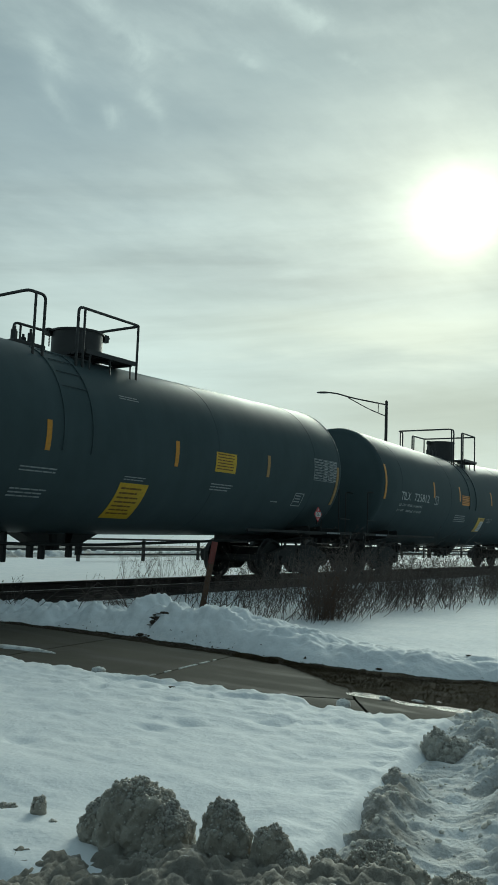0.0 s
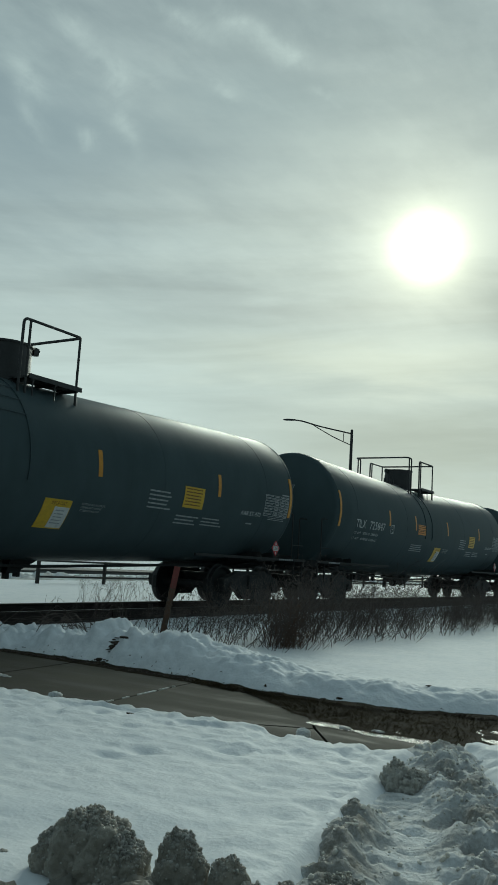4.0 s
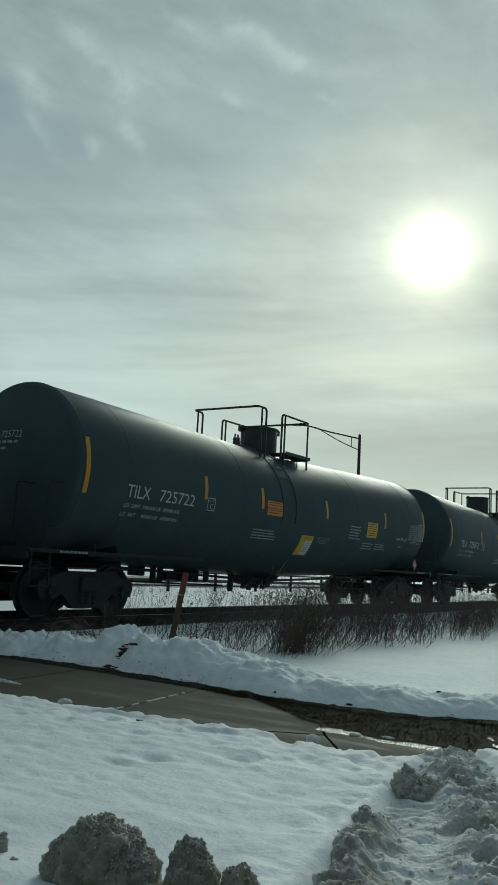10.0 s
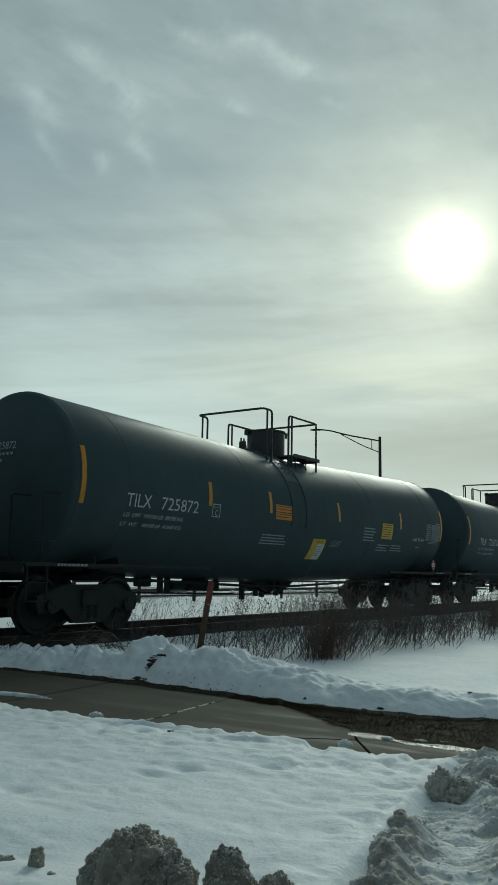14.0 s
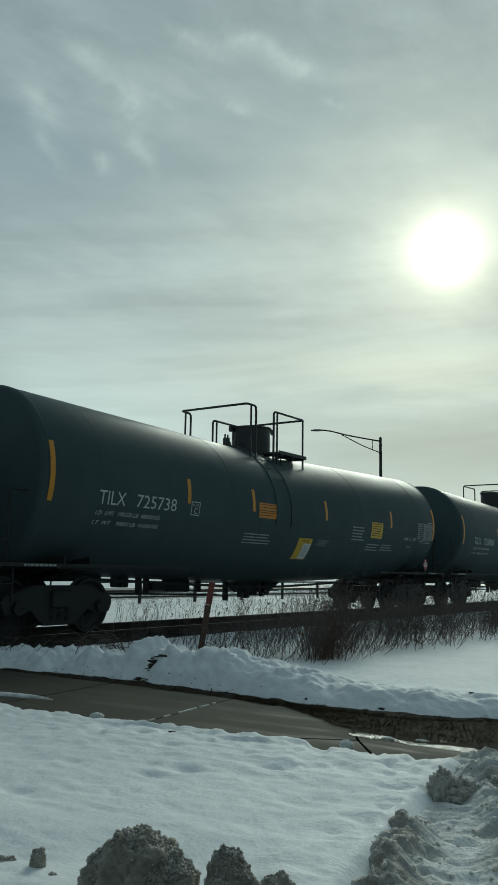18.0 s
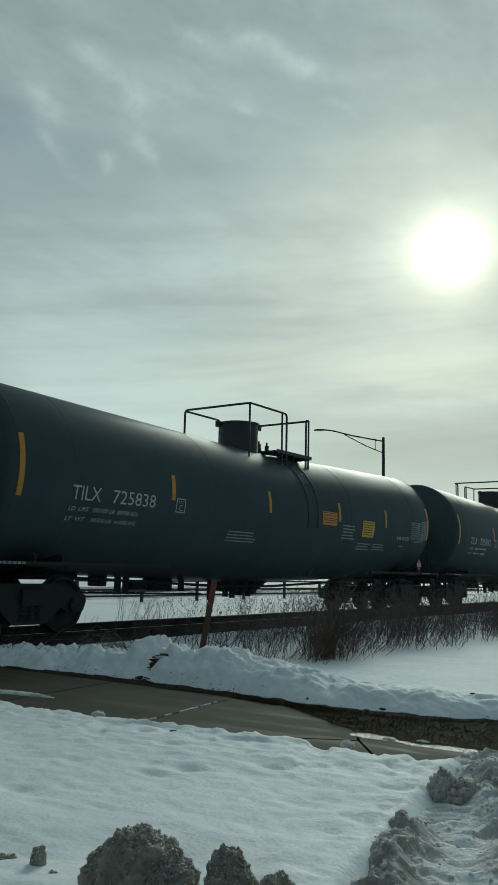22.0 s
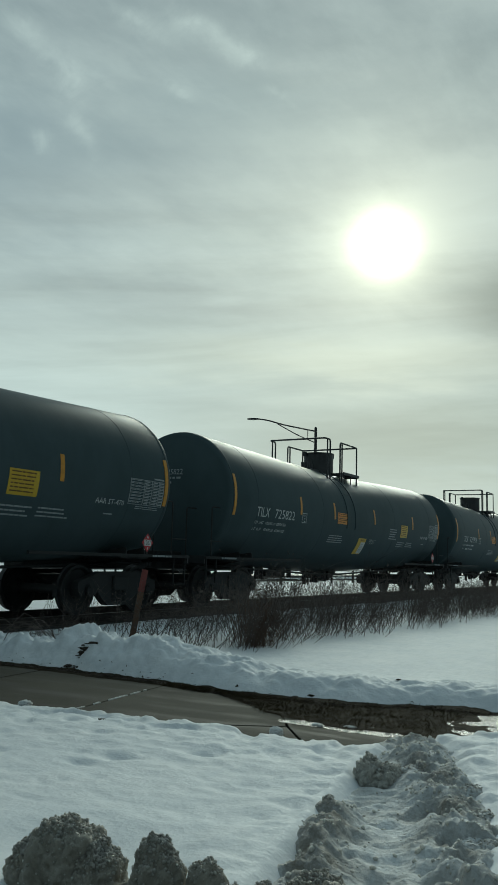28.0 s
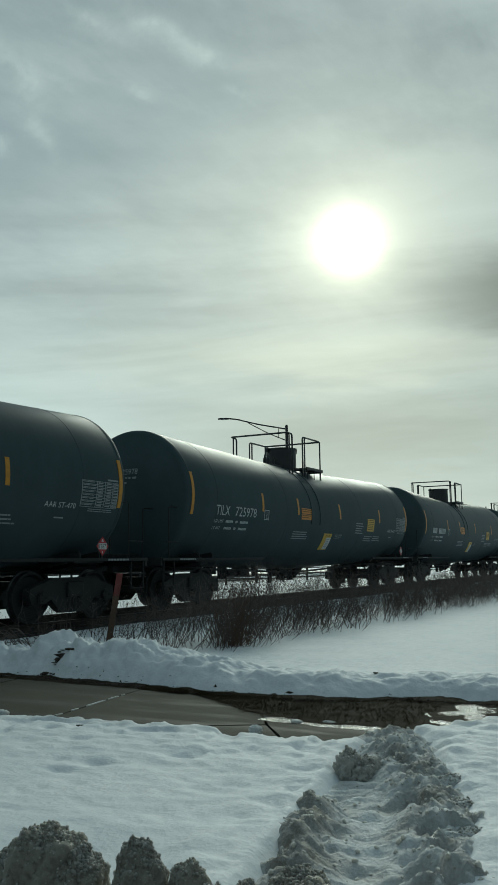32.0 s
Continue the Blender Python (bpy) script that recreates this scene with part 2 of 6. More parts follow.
def make_snow(name, dirt, tint=(0.87, 0.885, 0.90), placed=False):
    """Old snow: crusted, with icy grains; dirt: how much grit lies in it."""
    m, n, s = material(name)
    at = n.add("ShaderNodeTexCoord").outputs["Object"]
    soft = n.noise(at, 1.6, 5.0, 0.55)
    lump = n.noise(at, 9.0, 5.0, 0.6)
    grain = n.noise(at, 55.0, 4.0, 0.7)
    crust = n.add("ShaderNodeTexVoronoi", Vector=at, Scale=38.0).outputs["Distance"]
    colour = n.ramp(soft, (0.3, rgb(tint[0] * 0.9, tint[1] * 0.92, tint[2] * 0.94)), (0.7, rgb(*tint)))
    if not dirt:
        thaw = n.math("ADD", n.math("MULTIPLY", n.noise(at, 7.0, 4.0, 0.6), 0.5), n.math("MULTIPLY", n.noise(at, 16.0, 4.0, 0.6), 0.5))
        colour = n.mix(n.ramp(thaw, (0.36, grey(0.28)), (0.54, grey(0.0))), colour, rgb(0.55, 0.60, 0.64))
        soil = n.add("ShaderNodeAttribute")
        soil.attribute_name = "grit"
        stain = n.math("MULTIPLY", soil.outputs["Fac"], n.ramp(n.math("ADD", n.math("MULTIPLY", lump, 0.6), n.math("MULTIPLY", grain, 0.4)), (0.42, grey(1.0)), (0.60, grey(0.0))))
        colour = n.mix(stain, colour, rgb(0.22, 0.20, 0.165))
    if dirt:
        patch = n.ramp(n.noise(at, 2.6, 5.0, 0.6), (0.44, grey(0.0)), (0.62, grey(0.75)))
        colour = n.mix(n.math("MULTIPLY", patch, dirt), colour, rgb(0.27, 0.245, 0.20))
        if placed:
            # grit scraped up where the plow and the feet left it
            soil = n.add("ShaderNodeAttribute")
            soil.attribute_name = "grit"
            speck = n.math("ADD", n.math("MULTIPLY", lump, 0.5), n.math("MULTIPLY", grain, 0.5))
            heavy = n.math("MULTIPLY", soil.outputs["Fac"], n.ramp(speck, (0.36, grey(1.0)), (0.62, grey(0.62))))
            colour = n.mix(heavy, colour, rgb(0.17, 0.15, 0.115))
        muck = n.math("ADD", n.math("MULTIPLY", lump, 0.62), n.math("MULTIPLY", grain, 0.38))
        mask = n.ramp(muck, (0.46 - 0.16 * dirt, grey(1.0)), (0.62 - 0.06 * dirt, grey(0.0)))
        colour = n.mix(n.math("MULTIPLY", mask, min(1.0, 0.15 + 0.45 * dirt)), colour, rgb(0.17, 0.15, 0.12))
        specks = n.ramp(n.noise(at, 120.0, 2.0, 0.5), (0.64, grey(0.0)), (0.7, grey(1.0)))
        colour = n.mix(n.math("MULTIPLY", specks, 0.5 * dirt), colour, rgb(0.06, 0.05, 0.04))
    n.tree.links.new(colour, s.inputs["Base Color"])
    n.tree.links.new(n.ramp(grain, (0.35, grey(0.55)), (0.6, grey(0.85))), s.inputs["Roughness"])
    s.inputs["Specular IOR Level"].default_value = 0.22
    h = n.math("ADD", n.math("ADD", n.math("MULTIPLY", lump, 1.0), n.math("MULTIPLY", grain, 0.3)), n.math("MULTIPLY", crust, 0.35))
    if not dirt:
        h = n.math("ADD", n.math("MULTIPLY", lump, 0.5), n.math("ADD", n.math("MULTIPLY", n.noise(at, 26.0, 4.0, 0.6), 0.8), n.math("MULTIPLY", crust, 0.3)))
    b = n.add("ShaderNodeBump", Strength=0.6 if dirt else 0.4, Distance=0.03 if dirt else 0.013, Height=h)
    n.tree.links.new(b.outputs[0], s.inputs["Normal"])
    if dirt > 0.3:
        s.inputs["Subsurface Weight"].default_value = 0.55
        s.inputs["Subsurface Radius"].default_value = (0.05, 0.05, 0.05)
        s.inputs["Subsurface Scale"].default_value = 1.0
    return m


def make_ice():
    """Wet, half-clear frozen nodules."""
    m, n, s = material("frozen_nodules")
    at = n.add("ShaderNodeTexCoord").outputs["Object"]
    n.tree.links.new(n.ramp(n.noise(at, 40.0, 3.0, 0.6), (0.35, rgb(0.34, 0.32, 0.28)), (0.65, rgb(0.72, 0.70, 0.66))), s.inputs["Base Color"])
    s.inputs["Roughness"].default_value = 0.45
    s.inputs["Transmission Weight"].default_value = 0.45
    s.inputs["IOR"].default_value = 1.31
    return m


def make_tank_paint():
    """Black-blue tank enamel, dulled by road film, with faint runs down the side."""
    m, n, s = material("tank_enamel")
    at = n.add("ShaderNodeTexCoord").outputs["Object"]
    run = n.add("ShaderNodeMapping", Vector=at, Scale=(1.0, 0.4, 0.3)).outputs[0]
    streak = n.noise(run, 3.0, 6.0, 0.65)
    film = n.noise(at, 0.55, 4.0, 0.6)
    both = n.math("ADD", n.math("MULTIPLY", streak, 0.35), n.math("MULTIPLY", film, 0.65))
    n.tree.links.new(n.ramp(both, (0.36, rgb(0.056, 0.078, 0.084)), (0.66, rgb(0.074, 0.100, 0.108))), s.inputs["Base Color"])
    n.tree.links.new(n.ramp(film, (0.3, grey(0.32)), (0.7, grey(0.40))), s.inputs["Roughness"])
    s.inputs["IOR"].default_value = 1.09
    b = n.add("ShaderNodeBump", Strength=0.02, Distance=0.02, Height=film)
    n.tree.links.new(b.outputs[0], s.inputs["Normal"])
    return m


def make_concrete():
    """Broom-finished concrete, damp all over and wet in runs along the walk."""
    m, n, s = material("damp_concrete")
    at = n.add("ShaderNodeTexCoord").outputs["Object"]
    blot = n.noise(at, 1.1, 5.0, 0.6)
    grit = n.noise(at, 60.0, 4.0, 0.7)
    run = n.noise(n.add("ShaderNodeMapping", Vector=at, Scale=(3.4, 0.55, 1.0)).outputs[0], 1.0, 4.0, 0.55)
    wet = n.ramp(run, (0.50, grey(0.0)), (0.60, grey(1.0)))
    xyz = n.add("ShaderNodeSeparateXYZ", Vector=at)
    du = n.math("DIVIDE", n.math("SUBTRACT", n.math("ADD", xyz.outputs[0], n.math("MULTIPLY", n.math("SUBTRACT", blot, 0.5), 0.35)), 6.02), 0.11)
    dv = n.math("DIVIDE", n.math("SUBTRACT", xyz.outputs[1], 5.55), 0.62)
    runoff = n.math("EXPONENT", n.math("MULTIPLY", n.math("ADD", n.math("MULTIPLY", du, du), n.math("MULTIPLY", dv, dv)), -1.0))
    wet = n.math("MAXIMUM", n.math("MULTIPLY", wet, 0.7), n.math("MULTIPLY", runoff, 1.3), clamp=True)
    both = n.math("ADD", n.math("MULTIPLY", blot, 0.65), n.math("MULTIPLY", grit, 0.35))
    colour = n.ramp(both, (0.34, rgb(0.034, 0.032, 0.024)), (0.66, rgb(0.062, 0.059, 0.045)))
    r = n.add("ShaderNodeObjectInfo").outputs["Random"]
    colour = n.mix(1.0, colour, n.ramp(r, (0, grey(0.9)), (1, grey(1.1))), "MULTIPLY")
    colour = n.mix(n.math("MULTIPLY", wet, 0.6), colour, rgb(0.024, 0.022, 0.019))
    n.tree.links.new(colour, s.inputs["Base Color"])
    n.tree.links.new(n.ramp(wet, (0.0, grey(0.85)), (1.0, grey(0.65))), s.inputs["Roughness"])
    s.inputs["Specular IOR Level"].default_value = 0.2
    b = n.add("ShaderNodeBump", Strength=0.3, Distance=0.003, Height=grit)
    n.tree.links.new(b.outputs[0], s.inputs["Normal"])
    return m


SNOW = make_snow("old_snow", 0.0)
SNOW_GREY = make_snow("gritty_snow", 0.85, (0.68, 0.70, 0.71))
RIDGE_SNOW = make_snow("trodden_ridge_snow", 0.2, (0.82, 0.845, 0.86), True)
CRUMB = make_snow("frozen_crumbs", 0.35, (0.70, 0.68, 0.62))
SNOW_BROWN = make_snow("brown_gray_snow", 0.6, (0.52, 0.505, 0.46))
SLUSH_GREY = make_snow("street_slush_snow", 0.6, (0.20, 0.19, 0.165))
SNOW_DIRTY = make_snow("plowed_dirty_snow", 0.55, (0.36, 0.335, 0.285))
ICE = make_ice()
TANK = make_tank_paint()
STEEL = surface("black_steel", (0.012, 0.014, 0.015), (0.030, 0.032, 0.033), 3.0, 0.5, 0.0, 0.3, 0.006)
GRIME = surface("grimy_running_gear", (0.009, 0.011, 0.0115), (0.019, 0.020, 0.020), 4.0, 0.75, 0.0, 0.4, 0.006)
RAIL_STEEL = surface("rusty_rail", (0.012, 0.009, 0.008), (0.035, 0.026, 0.021), 6.0, 0.7, 0.2, 0.3, 0.003)
RAIL_TOP = surface("dull_rail_head", (0.03, 0.03, 0.03), (0.08, 0.078, 0.075), 6.0, 0.5, 0.6, 0.1, 0.001)
TREAD = surface("dull_wheel_tread", (0.03, 0.03, 0.03), (0.08, 0.08, 0.08), 5.0, 0.5, 0.7, 0.1, 0.001)
TIE_WOOD = surface("creosoted_tie", (0.006, 0.006, 0.006), (0.020, 0.018, 0.016), 5.0, 0.85, 0.0, 0.6, 0.008, vary=0.25)
CONCRETE = make_concrete()
SOD = surface("scraped_sod", (0.022, 0.016, 0.011), (0.075, 0.055, 0.038), 16.0, 0.9, 0.0, 1.0, 0.02, 4.0)
MUD = surface("thawed_mud", (0.014, 0.011, 0.007), (0.044, 0.034, 0.020), 5.0, 0.9, 0.0, 1.0, 0.02, 9.0, 0.0, 0.9, 0.08)
ASPHALT = surface("wet_asphalt", (0.03, 0.03, 0.031), (0.065, 0.065, 0.064), 0.8, 0.4, 0.0, 0.3, 0.004, 30.0, 0.0, 0.7)
AMBER = plain("amber_reflective_tape", (0.60, 0.27, 0.015), 0.35)
LEMON = plain("yellow_decal", (0.62, 0.40, 0.015), 0.4)
ORANGE = plain("orange_decal", (0.62, 0.24, 0.02), 0.4)
LETTER = plain("white_stencil_paint", (0.52, 0.55, 0.56), 0.55)
FAINT = plain("worn_white_stencil_paint", (0.33, 0.355, 0.365), 0.6)
WORN_AMBER = plain("worn_amber_tape", (0.36, 0.22, 0.07), 0.5)
END_PAINT = plain("dusty_white_stencil_paint", (0.36, 0.38, 0.39), 0.6)
INK = plain("black_print", (0.015, 0.015, 0.015), 0.5)
RED = plain("red_placard", (0.45, 0.02, 0.03), 0.45)
WHITE = plain("white_placard", (0.62, 0.63, 0.62), 0.5)
STAKE = surface("weathered_lath", (0.06, 0.034, 0.02), (0.13, 0.075, 0.045), 6.0, 0.8, 0.0, 0.4, 0.003)
FLUO = surface("faded_orange_red_paint", (0.12, 0.028, 0.024), (0.20, 0.05, 0.043), 9.0, 0.7, 0.0, 0.2, 0.002)
TWIG = surface("dry_twig", (0.055, 0.043, 0.038), (0.13, 0.105, 0.092), 4.0, 0.85, 0.0, 0.2, 0.002)
STRAW = surface("dead_grass", (0.024, 0.019, 0.010), (0.070, 0.054, 0.028), 4.0, 0.85, 0.0, 0.2, 0.002, gloss=0.1)
RUSSET = surface("russet_stems", (0.070, 0.042, 0.030), (0.15, 0.095, 0.064), 4.0, 0.85, 0.0, 0.2, 0.002)
POLE = surface("dark_bronze_pole", (0.012, 0.012, 0.013), (0.03, 0.03, 0.031), 2.0, 0.5, 0.3, 0.1, 0.002)
FENCE = surface("dark_fence_steel", (0.008, 0.008, 0.008), (0.025, 0.023, 0.021), 3.0, 0.7, 0.0, 0.3, 0.003)
BALLAST = surface("near_black_ballast", (0.005, 0.006, 0.006), (0.018, 0.018, 0.018), 9.0, 0.8, 0.0, 1.0, 0.03, 4.0)
WOODS = surface("bare_winter_woods", (0.020, 0.019, 0.018), (0.070, 0.064, 0.058), 0.25, 0.95, 0.0, 0.2, 0.2)
GLASS = plain("lamp_lens", (0.35, 0.36, 0.36), 0.25)


def make_water():
    m, n, s = material("meltwater")
    at = n.add("ShaderNodeTexCoord").outputs["Object"]
    s.inputs["Base Color"].default_value = rgb(0.10, 0.10, 0.092)
    s.inputs["Roughness"].default_value = 0.12
    b = n.add("ShaderNodeBump", Strength=1.0, Distance=0.022, Height=n.noise(at, 18.0, 5.0, 0.65))
    n.tree.links.new(b.outputs[0], s.inputs["Normal"])
    return m


WATER = make_water()


# ---------------------------------------------------------------- mesh helpers
def link(name, me, mat, parent=None, label=""):
    ob = new(name, me)
    if mat is not None and not me.materials:
        me.materials.append(mat)
    if parent is not None:
        ob.parent = parent
    if label:
        ob["label"] = label
    return ob


def from_bm(name, bm, mat, parent=None, label="", smooth=False, angle=None):
    me = bpy.data.meshes.new(name)
    bm.normal_update()
    bm.to_mesh(me)
    bm.free()
    if smooth:
        me.polygons.foreach_set("use_smooth", [True] * len(me.polygons))
        if angle:
            me.set_sharp_from_angle(angle=radians(angle))
    return link(name, me, mat, parent, label)


def part(name, bm, mat, parent, label="", smooth=False, angle=35):
    return from_bm(name, bm, mat, parent, label, smooth, angle)


def mesh_of(name, verts, faces, smooth=False):
    me = bpy.data.meshes.new(name)
    me.from_pydata([tuple(v) for v in verts], [], [tuple(f) for f in faces])
    if smooth:
        me.polygons.foreach_set("use_smooth", [True] * len(me.polygons))
    me.update()
    return me


def box(bm, x0, x1, y0, y1, z0, z1, bevel=0.0):
    r = bmesh.ops.create_cube(bm, size=1.0, matrix=Matrix.Translation(((x0 + x1) / 2, (y0 + y1) / 2, (z0 + z1) / 2)) @ Matrix.Diagonal((abs(x1 - x0), abs(y1 - y0), abs(z1 - z0), 1)))
    if bevel:
        edges = list({e for v in r["verts"] for e in v.link_edges})
        bmesh.ops.bevel(bm, geom=edges, offset=bevel, segments=2, affect="EDGES", profile=0.6)
    return bm


def cyl(bm, p, q, r, seg=16, r2=None):
    p, q = Vector(p), Vector(q)
    d = q - p
    m = Matrix.Translation((p + q) / 2) @ d.to_track_quat("Z", "Y").to_matrix().to_4x4()
    bmesh.ops.create_cone(bm, cap_ends=True, segments=seg, radius1=r, radius2=r if r2 is None else r2, depth=d.length, matrix=m)
    return bm


def tube(points, r, seg=8, bend=0.0):
    """A bent pipe through the points, with rounded corners of radius bend."""
    pts = [Vector(p) for p in points]
    if bend:
        out = [pts[0]]
        for a, b, c in zip(pts, pts[1:], pts[2:]):
            u, v = (a - b), (c - b)
            k = min(bend, u.length * 0.45, v.length * 0.45)
            p0, p1 = b + u.normalized() * k, b + v.normalized() * k
            for i in range(6):
                s = i / 5
                out.append(p0 * (1 - s) ** 2 + b * 2 * s * (1 - s) + p1 * s * s)
        out.append(pts[-1])
        pts = out
    bm = bmesh.new()
    rings = []
    up = Vector((0.3, 0.2, 1)).normalized()
    for i, p in enumerate(pts):
        d = (pts[min(i + 1, len(pts) - 1)] - pts[max(i - 1, 0)]).normalized()
        a = d.cross(up)
        if a.length < 0.2:
            a = d.cross(Vector((1, 0, 0)))
        a.normalize()
        b = d.cross(a).normalized()
        rings.append([bm.verts.new(p + (a * math.cos(2 * math.pi * j / seg) + b * math.sin(2 * math.pi * j / seg)) * r) for j in range(seg)])
        up = b
    for r0, r1 in zip(rings, rings[1:]):
        # keep neighbouring rings in step
        k = min(range(seg), key=lambda s: (r1[s].co - r0[0].co).length_squared)
        for j in range(seg):
            bm.faces.new((r0[j], r0[(j + 1) % seg], r1[(j + 1 + k) % seg], r1[(j + k) % seg]))
    for ring in (rings[0], rings[-1]):
        bm.faces.new(ring)
    bmesh.ops.recalc_face_normals(bm, faces=bm.faces)
    return bm


def smooth01(a, b, x):
    t = min(1.0, max(0.0, (x - a) / (b - a)))
    return t * t * (3 - 2 * t)


def line_at(x, stops):
    """Straight lines between (x, value) stops."""
    if x <= stops[0][0]:
        return stops[0][1]
    for (a, u), (b, v) in zip(stops, stops[1:]):
        if x <= b:
            return u + (v - u) * (x - a) / (b - a)
    return stops[-1][1]


def fbm(x, y, z=0.0, octaves=4):
    s, a, f = 0.0, 0.5, 1.0
    for _ in range(octaves):
        s += a * noise.noise((x * f, y * f, z * f))
        a, f = a * 0.5, f * 2.1
    return s


def grow(a, b, step, most, factor=1.12):
    """Grid lines from a to b, near ones step apart, farther ones wider."""
    out, x, s = [a], a, step
    while abs(x - b) > 1e-6:
        s = min(s * factor, most)
        x = x + s if b > a else x - s
        if (b > a and x >= b) or (b < a and x <= b):
            x = b
        out.append(x)
    return out
# ---------------------------------------------------------------- the ground
def lawn_edge(y):
    return line_at(y, [(-4, 6.5), (1.30, 6.5), (1.75, 6.25), (2.05, 5.62), (2.5, 5.55), (2.9, 5.51), (3.2, 5.54), (3.6, 5.56), (4.0, 5.51), (4.5, 5.43), (5.0, 5.33), (6.3, 5.28), (12, 5.28)]) + 0.03 * fbm(y * 2.3, 3.1, 0, 3) + 0.022 * fbm(y * 11, 5.1, 0, 3)


def bank_edge(y):
    return line_at(y, [(-4, 7.6), (1.6, 7.45), (2.4, 7.36), (3.0, 7.03), (4.3, 6.96), (5.0, 7.08), (6.0, 7.17), (7.2, 7.17), (8.4, 6.95), (12, 6.9)]) + 0.08 * fbm(y * 2.7, 9.4, 0, 4)


def bank_height(y):
    return line_at(y, [(1.0, 0.13), (3.2, 0.14), (4.2, 0.17), (4.8, 0.24), (5.4, 0.31), (6.0, 0.35), (6.6, 0.35), (7.0, 0.35), (7.4, 0.25), (8.2, 0.20), (9.3, 0.14), (12, 0.12)])


def field(x, y):
    return 0.035 + 0.04 * fbm(x * 0.22, y * 0.22, 4.0, 3) + 0.012 * fbm(x * 1.7, y * 1.7, 1.0, 3)


RIDGE_RIM = [(2.4, 1.52), (3.2, 1.70), (4.0, 1.88), (4.9, 2.06), (5.6, 2.14), (6.2, 2.12)]


HOLLOWS = [(3.18, 3.61, 0.13, 0.028), (4.20, 3.33, 0.12, 0.026), (3.95, 3.38, 0.10, 0.018), (3.81, 4.25, 0.10, 0.018), (3.90, 3.94, 0.12, 0.018), (4.33, 2.92, 0.16, 0.016), (4.58, 2.92, 0.12, 0.030)]


def snow_height(x, y):
    """The top of the snow; below the ground where the walk and the mud lie bare."""
    le, be = lawn_edge(y), bank_edge(y)
    if x < (le + be) / 2:
        d = le - x
        rim = smooth01(-0.02, 0.20, d)
        z = -0.10 + rim * 0.165
        near = math.exp(-max(0.0, d - 0.1) * 1.5)
        z += rim * (0.014 * fbm(x * 1.1, y * 0.8, 2.0, 3) + (0.005 + 0.034 * near) * fbm(x * 3.2, y * 2.2, 7.0, 4) + (0.0045 + 0.024 * near) * fbm(x * 15, y * 11, 5.0, 3))
        cup = noise.voronoi((x * 5.0, y * 5.0, 0.2))[0]
        z += rim * 0.007 * (min(cup[0], 0.5) - 0.4) * smooth01(-0.2, 0.5, noise.noise((x * 0.9, y * 0.9, 21.0)))
        clump = noise.voronoi((x * 8.0, y * 8.0, 0.6))[0]
        z += rim * (0.030 * near * (0.30 - 1.1 * clump[0] ** 2))
        # small dimples where drips and leaves have melted in
        c0, c1 = noise.voronoi((x * 6.5, y * 6.5, 0.9))
        seat = noise.cell((c1[0].x * 31.7, c1[0].y * 17.3, 5.0))
        if seat > -0.2:
            z -= rim * (0.008 + 0.007 * seat) * math.exp(-(c0[0] / 0.25) ** 2)
        pit = noise.noise((x * 4.2, y * 4.2, 11.0))
        z -= rim * (0.034 * near * smooth01(0.12, 0.35, pit) + 0.005 * smooth01(0.10, 0.42, noise.noise((x * 3.3, y * 1.9, 31.0))) + 0.006 * smooth01(0.15, 0.4, noise.noise((x * 8.0, y * 5.0, 37.0))))
        # shallow hollows, long across the slope
        for hx, hy, wide, deep in HOLLOWS:
            if abs(x - hx) < 0.5 and abs(y - hy) < 0.6:
                z -= deep * math.exp(-((x - hx) / (wide * 0.62)) ** 2 - ((y - hy) / wide) ** 2) * (1 + 1.2 * noise.noise((x * 6, y * 6, 3.0)))
        # the lawn snow swells up to the plowed ridge
        rl = line_at(x, RIDGE_RIM) - y
        if rl < 0:
            z += (0.025 + 0.05 * fbm(x * 5, y * 5, 9.0, 3)) * math.exp(-(rl / 0.26) ** 2) * smooth01(5.75, 5.2, x)
        else:
            near_gap = line_at(x, [(4.2, 0.62), (5.2, 0.36)])
            back = smooth01(near_gap, near_gap + 0.34, rl)
            z -= 0.16 * smooth01(0.0, 0.25, rl) * (1 - back) * smooth01(5.9, 5.3, x) - 0.03 * (1 - back)
            z += back * (0.05 + 0.05 * fbm(x * 2.6, y * 2.6, 5.0, 4) + 0.03 * fbm(x * 9, y * 9, 2.0, 3))
        z += 0.05 * smooth01(4.2, 2.8, x) * (0.5 + 0.5 * noise.noise((x * 2, y * 2, 1)))
        z += -0.45 * smooth01(2.05, 1.7, x)
        return z
    d = x - be
    h = bank_height(y) * (1.0 + 0.16 * noise.noise((x * 0.9, y * 1.5, 3.0)))
    rise = smooth01(-0.03, 0.65, d)
    fall = smooth01(0.65, 2.1, d)
    f = field(x, y)
    z = -0.10 + rise * (0.10 + h)
    z = z * (1 - fall) + f * fall if d > 0.65 else z
    c1, c2 = noise.voronoi((x * 5.0, y * 5.0, 0.7))[0], noise.voronoi((x * 13.0, y * 13.0, 0.4))[0]
    crest = 0.35 + 0.65 * smooth01(0.2, 0.55, d)
    lumps = 0.17 * fbm(x * 2.6, y * 2.6, 6.0, 4) + crest * (0.15 * (0.30 - c1[0] ** 2) + 0.06 * (0.30 - c2[0] ** 2) + 0.06 * fbm(x * 16, y * 16, 1.0, 3) + 0.035 * (0.3 - noise.voronoi((x * 24.0, y * 24.0, 0.2))[0][0] ** 2))
    amount = rise * (1 - smooth01(0.8, 2.3, d)) * (0.42 + 0.58 * smooth01(4.0, 6.0, y))
    z += lumps * amount + 0.015 * rise * fbm(x * 12, y * 12, 8.0, 2)
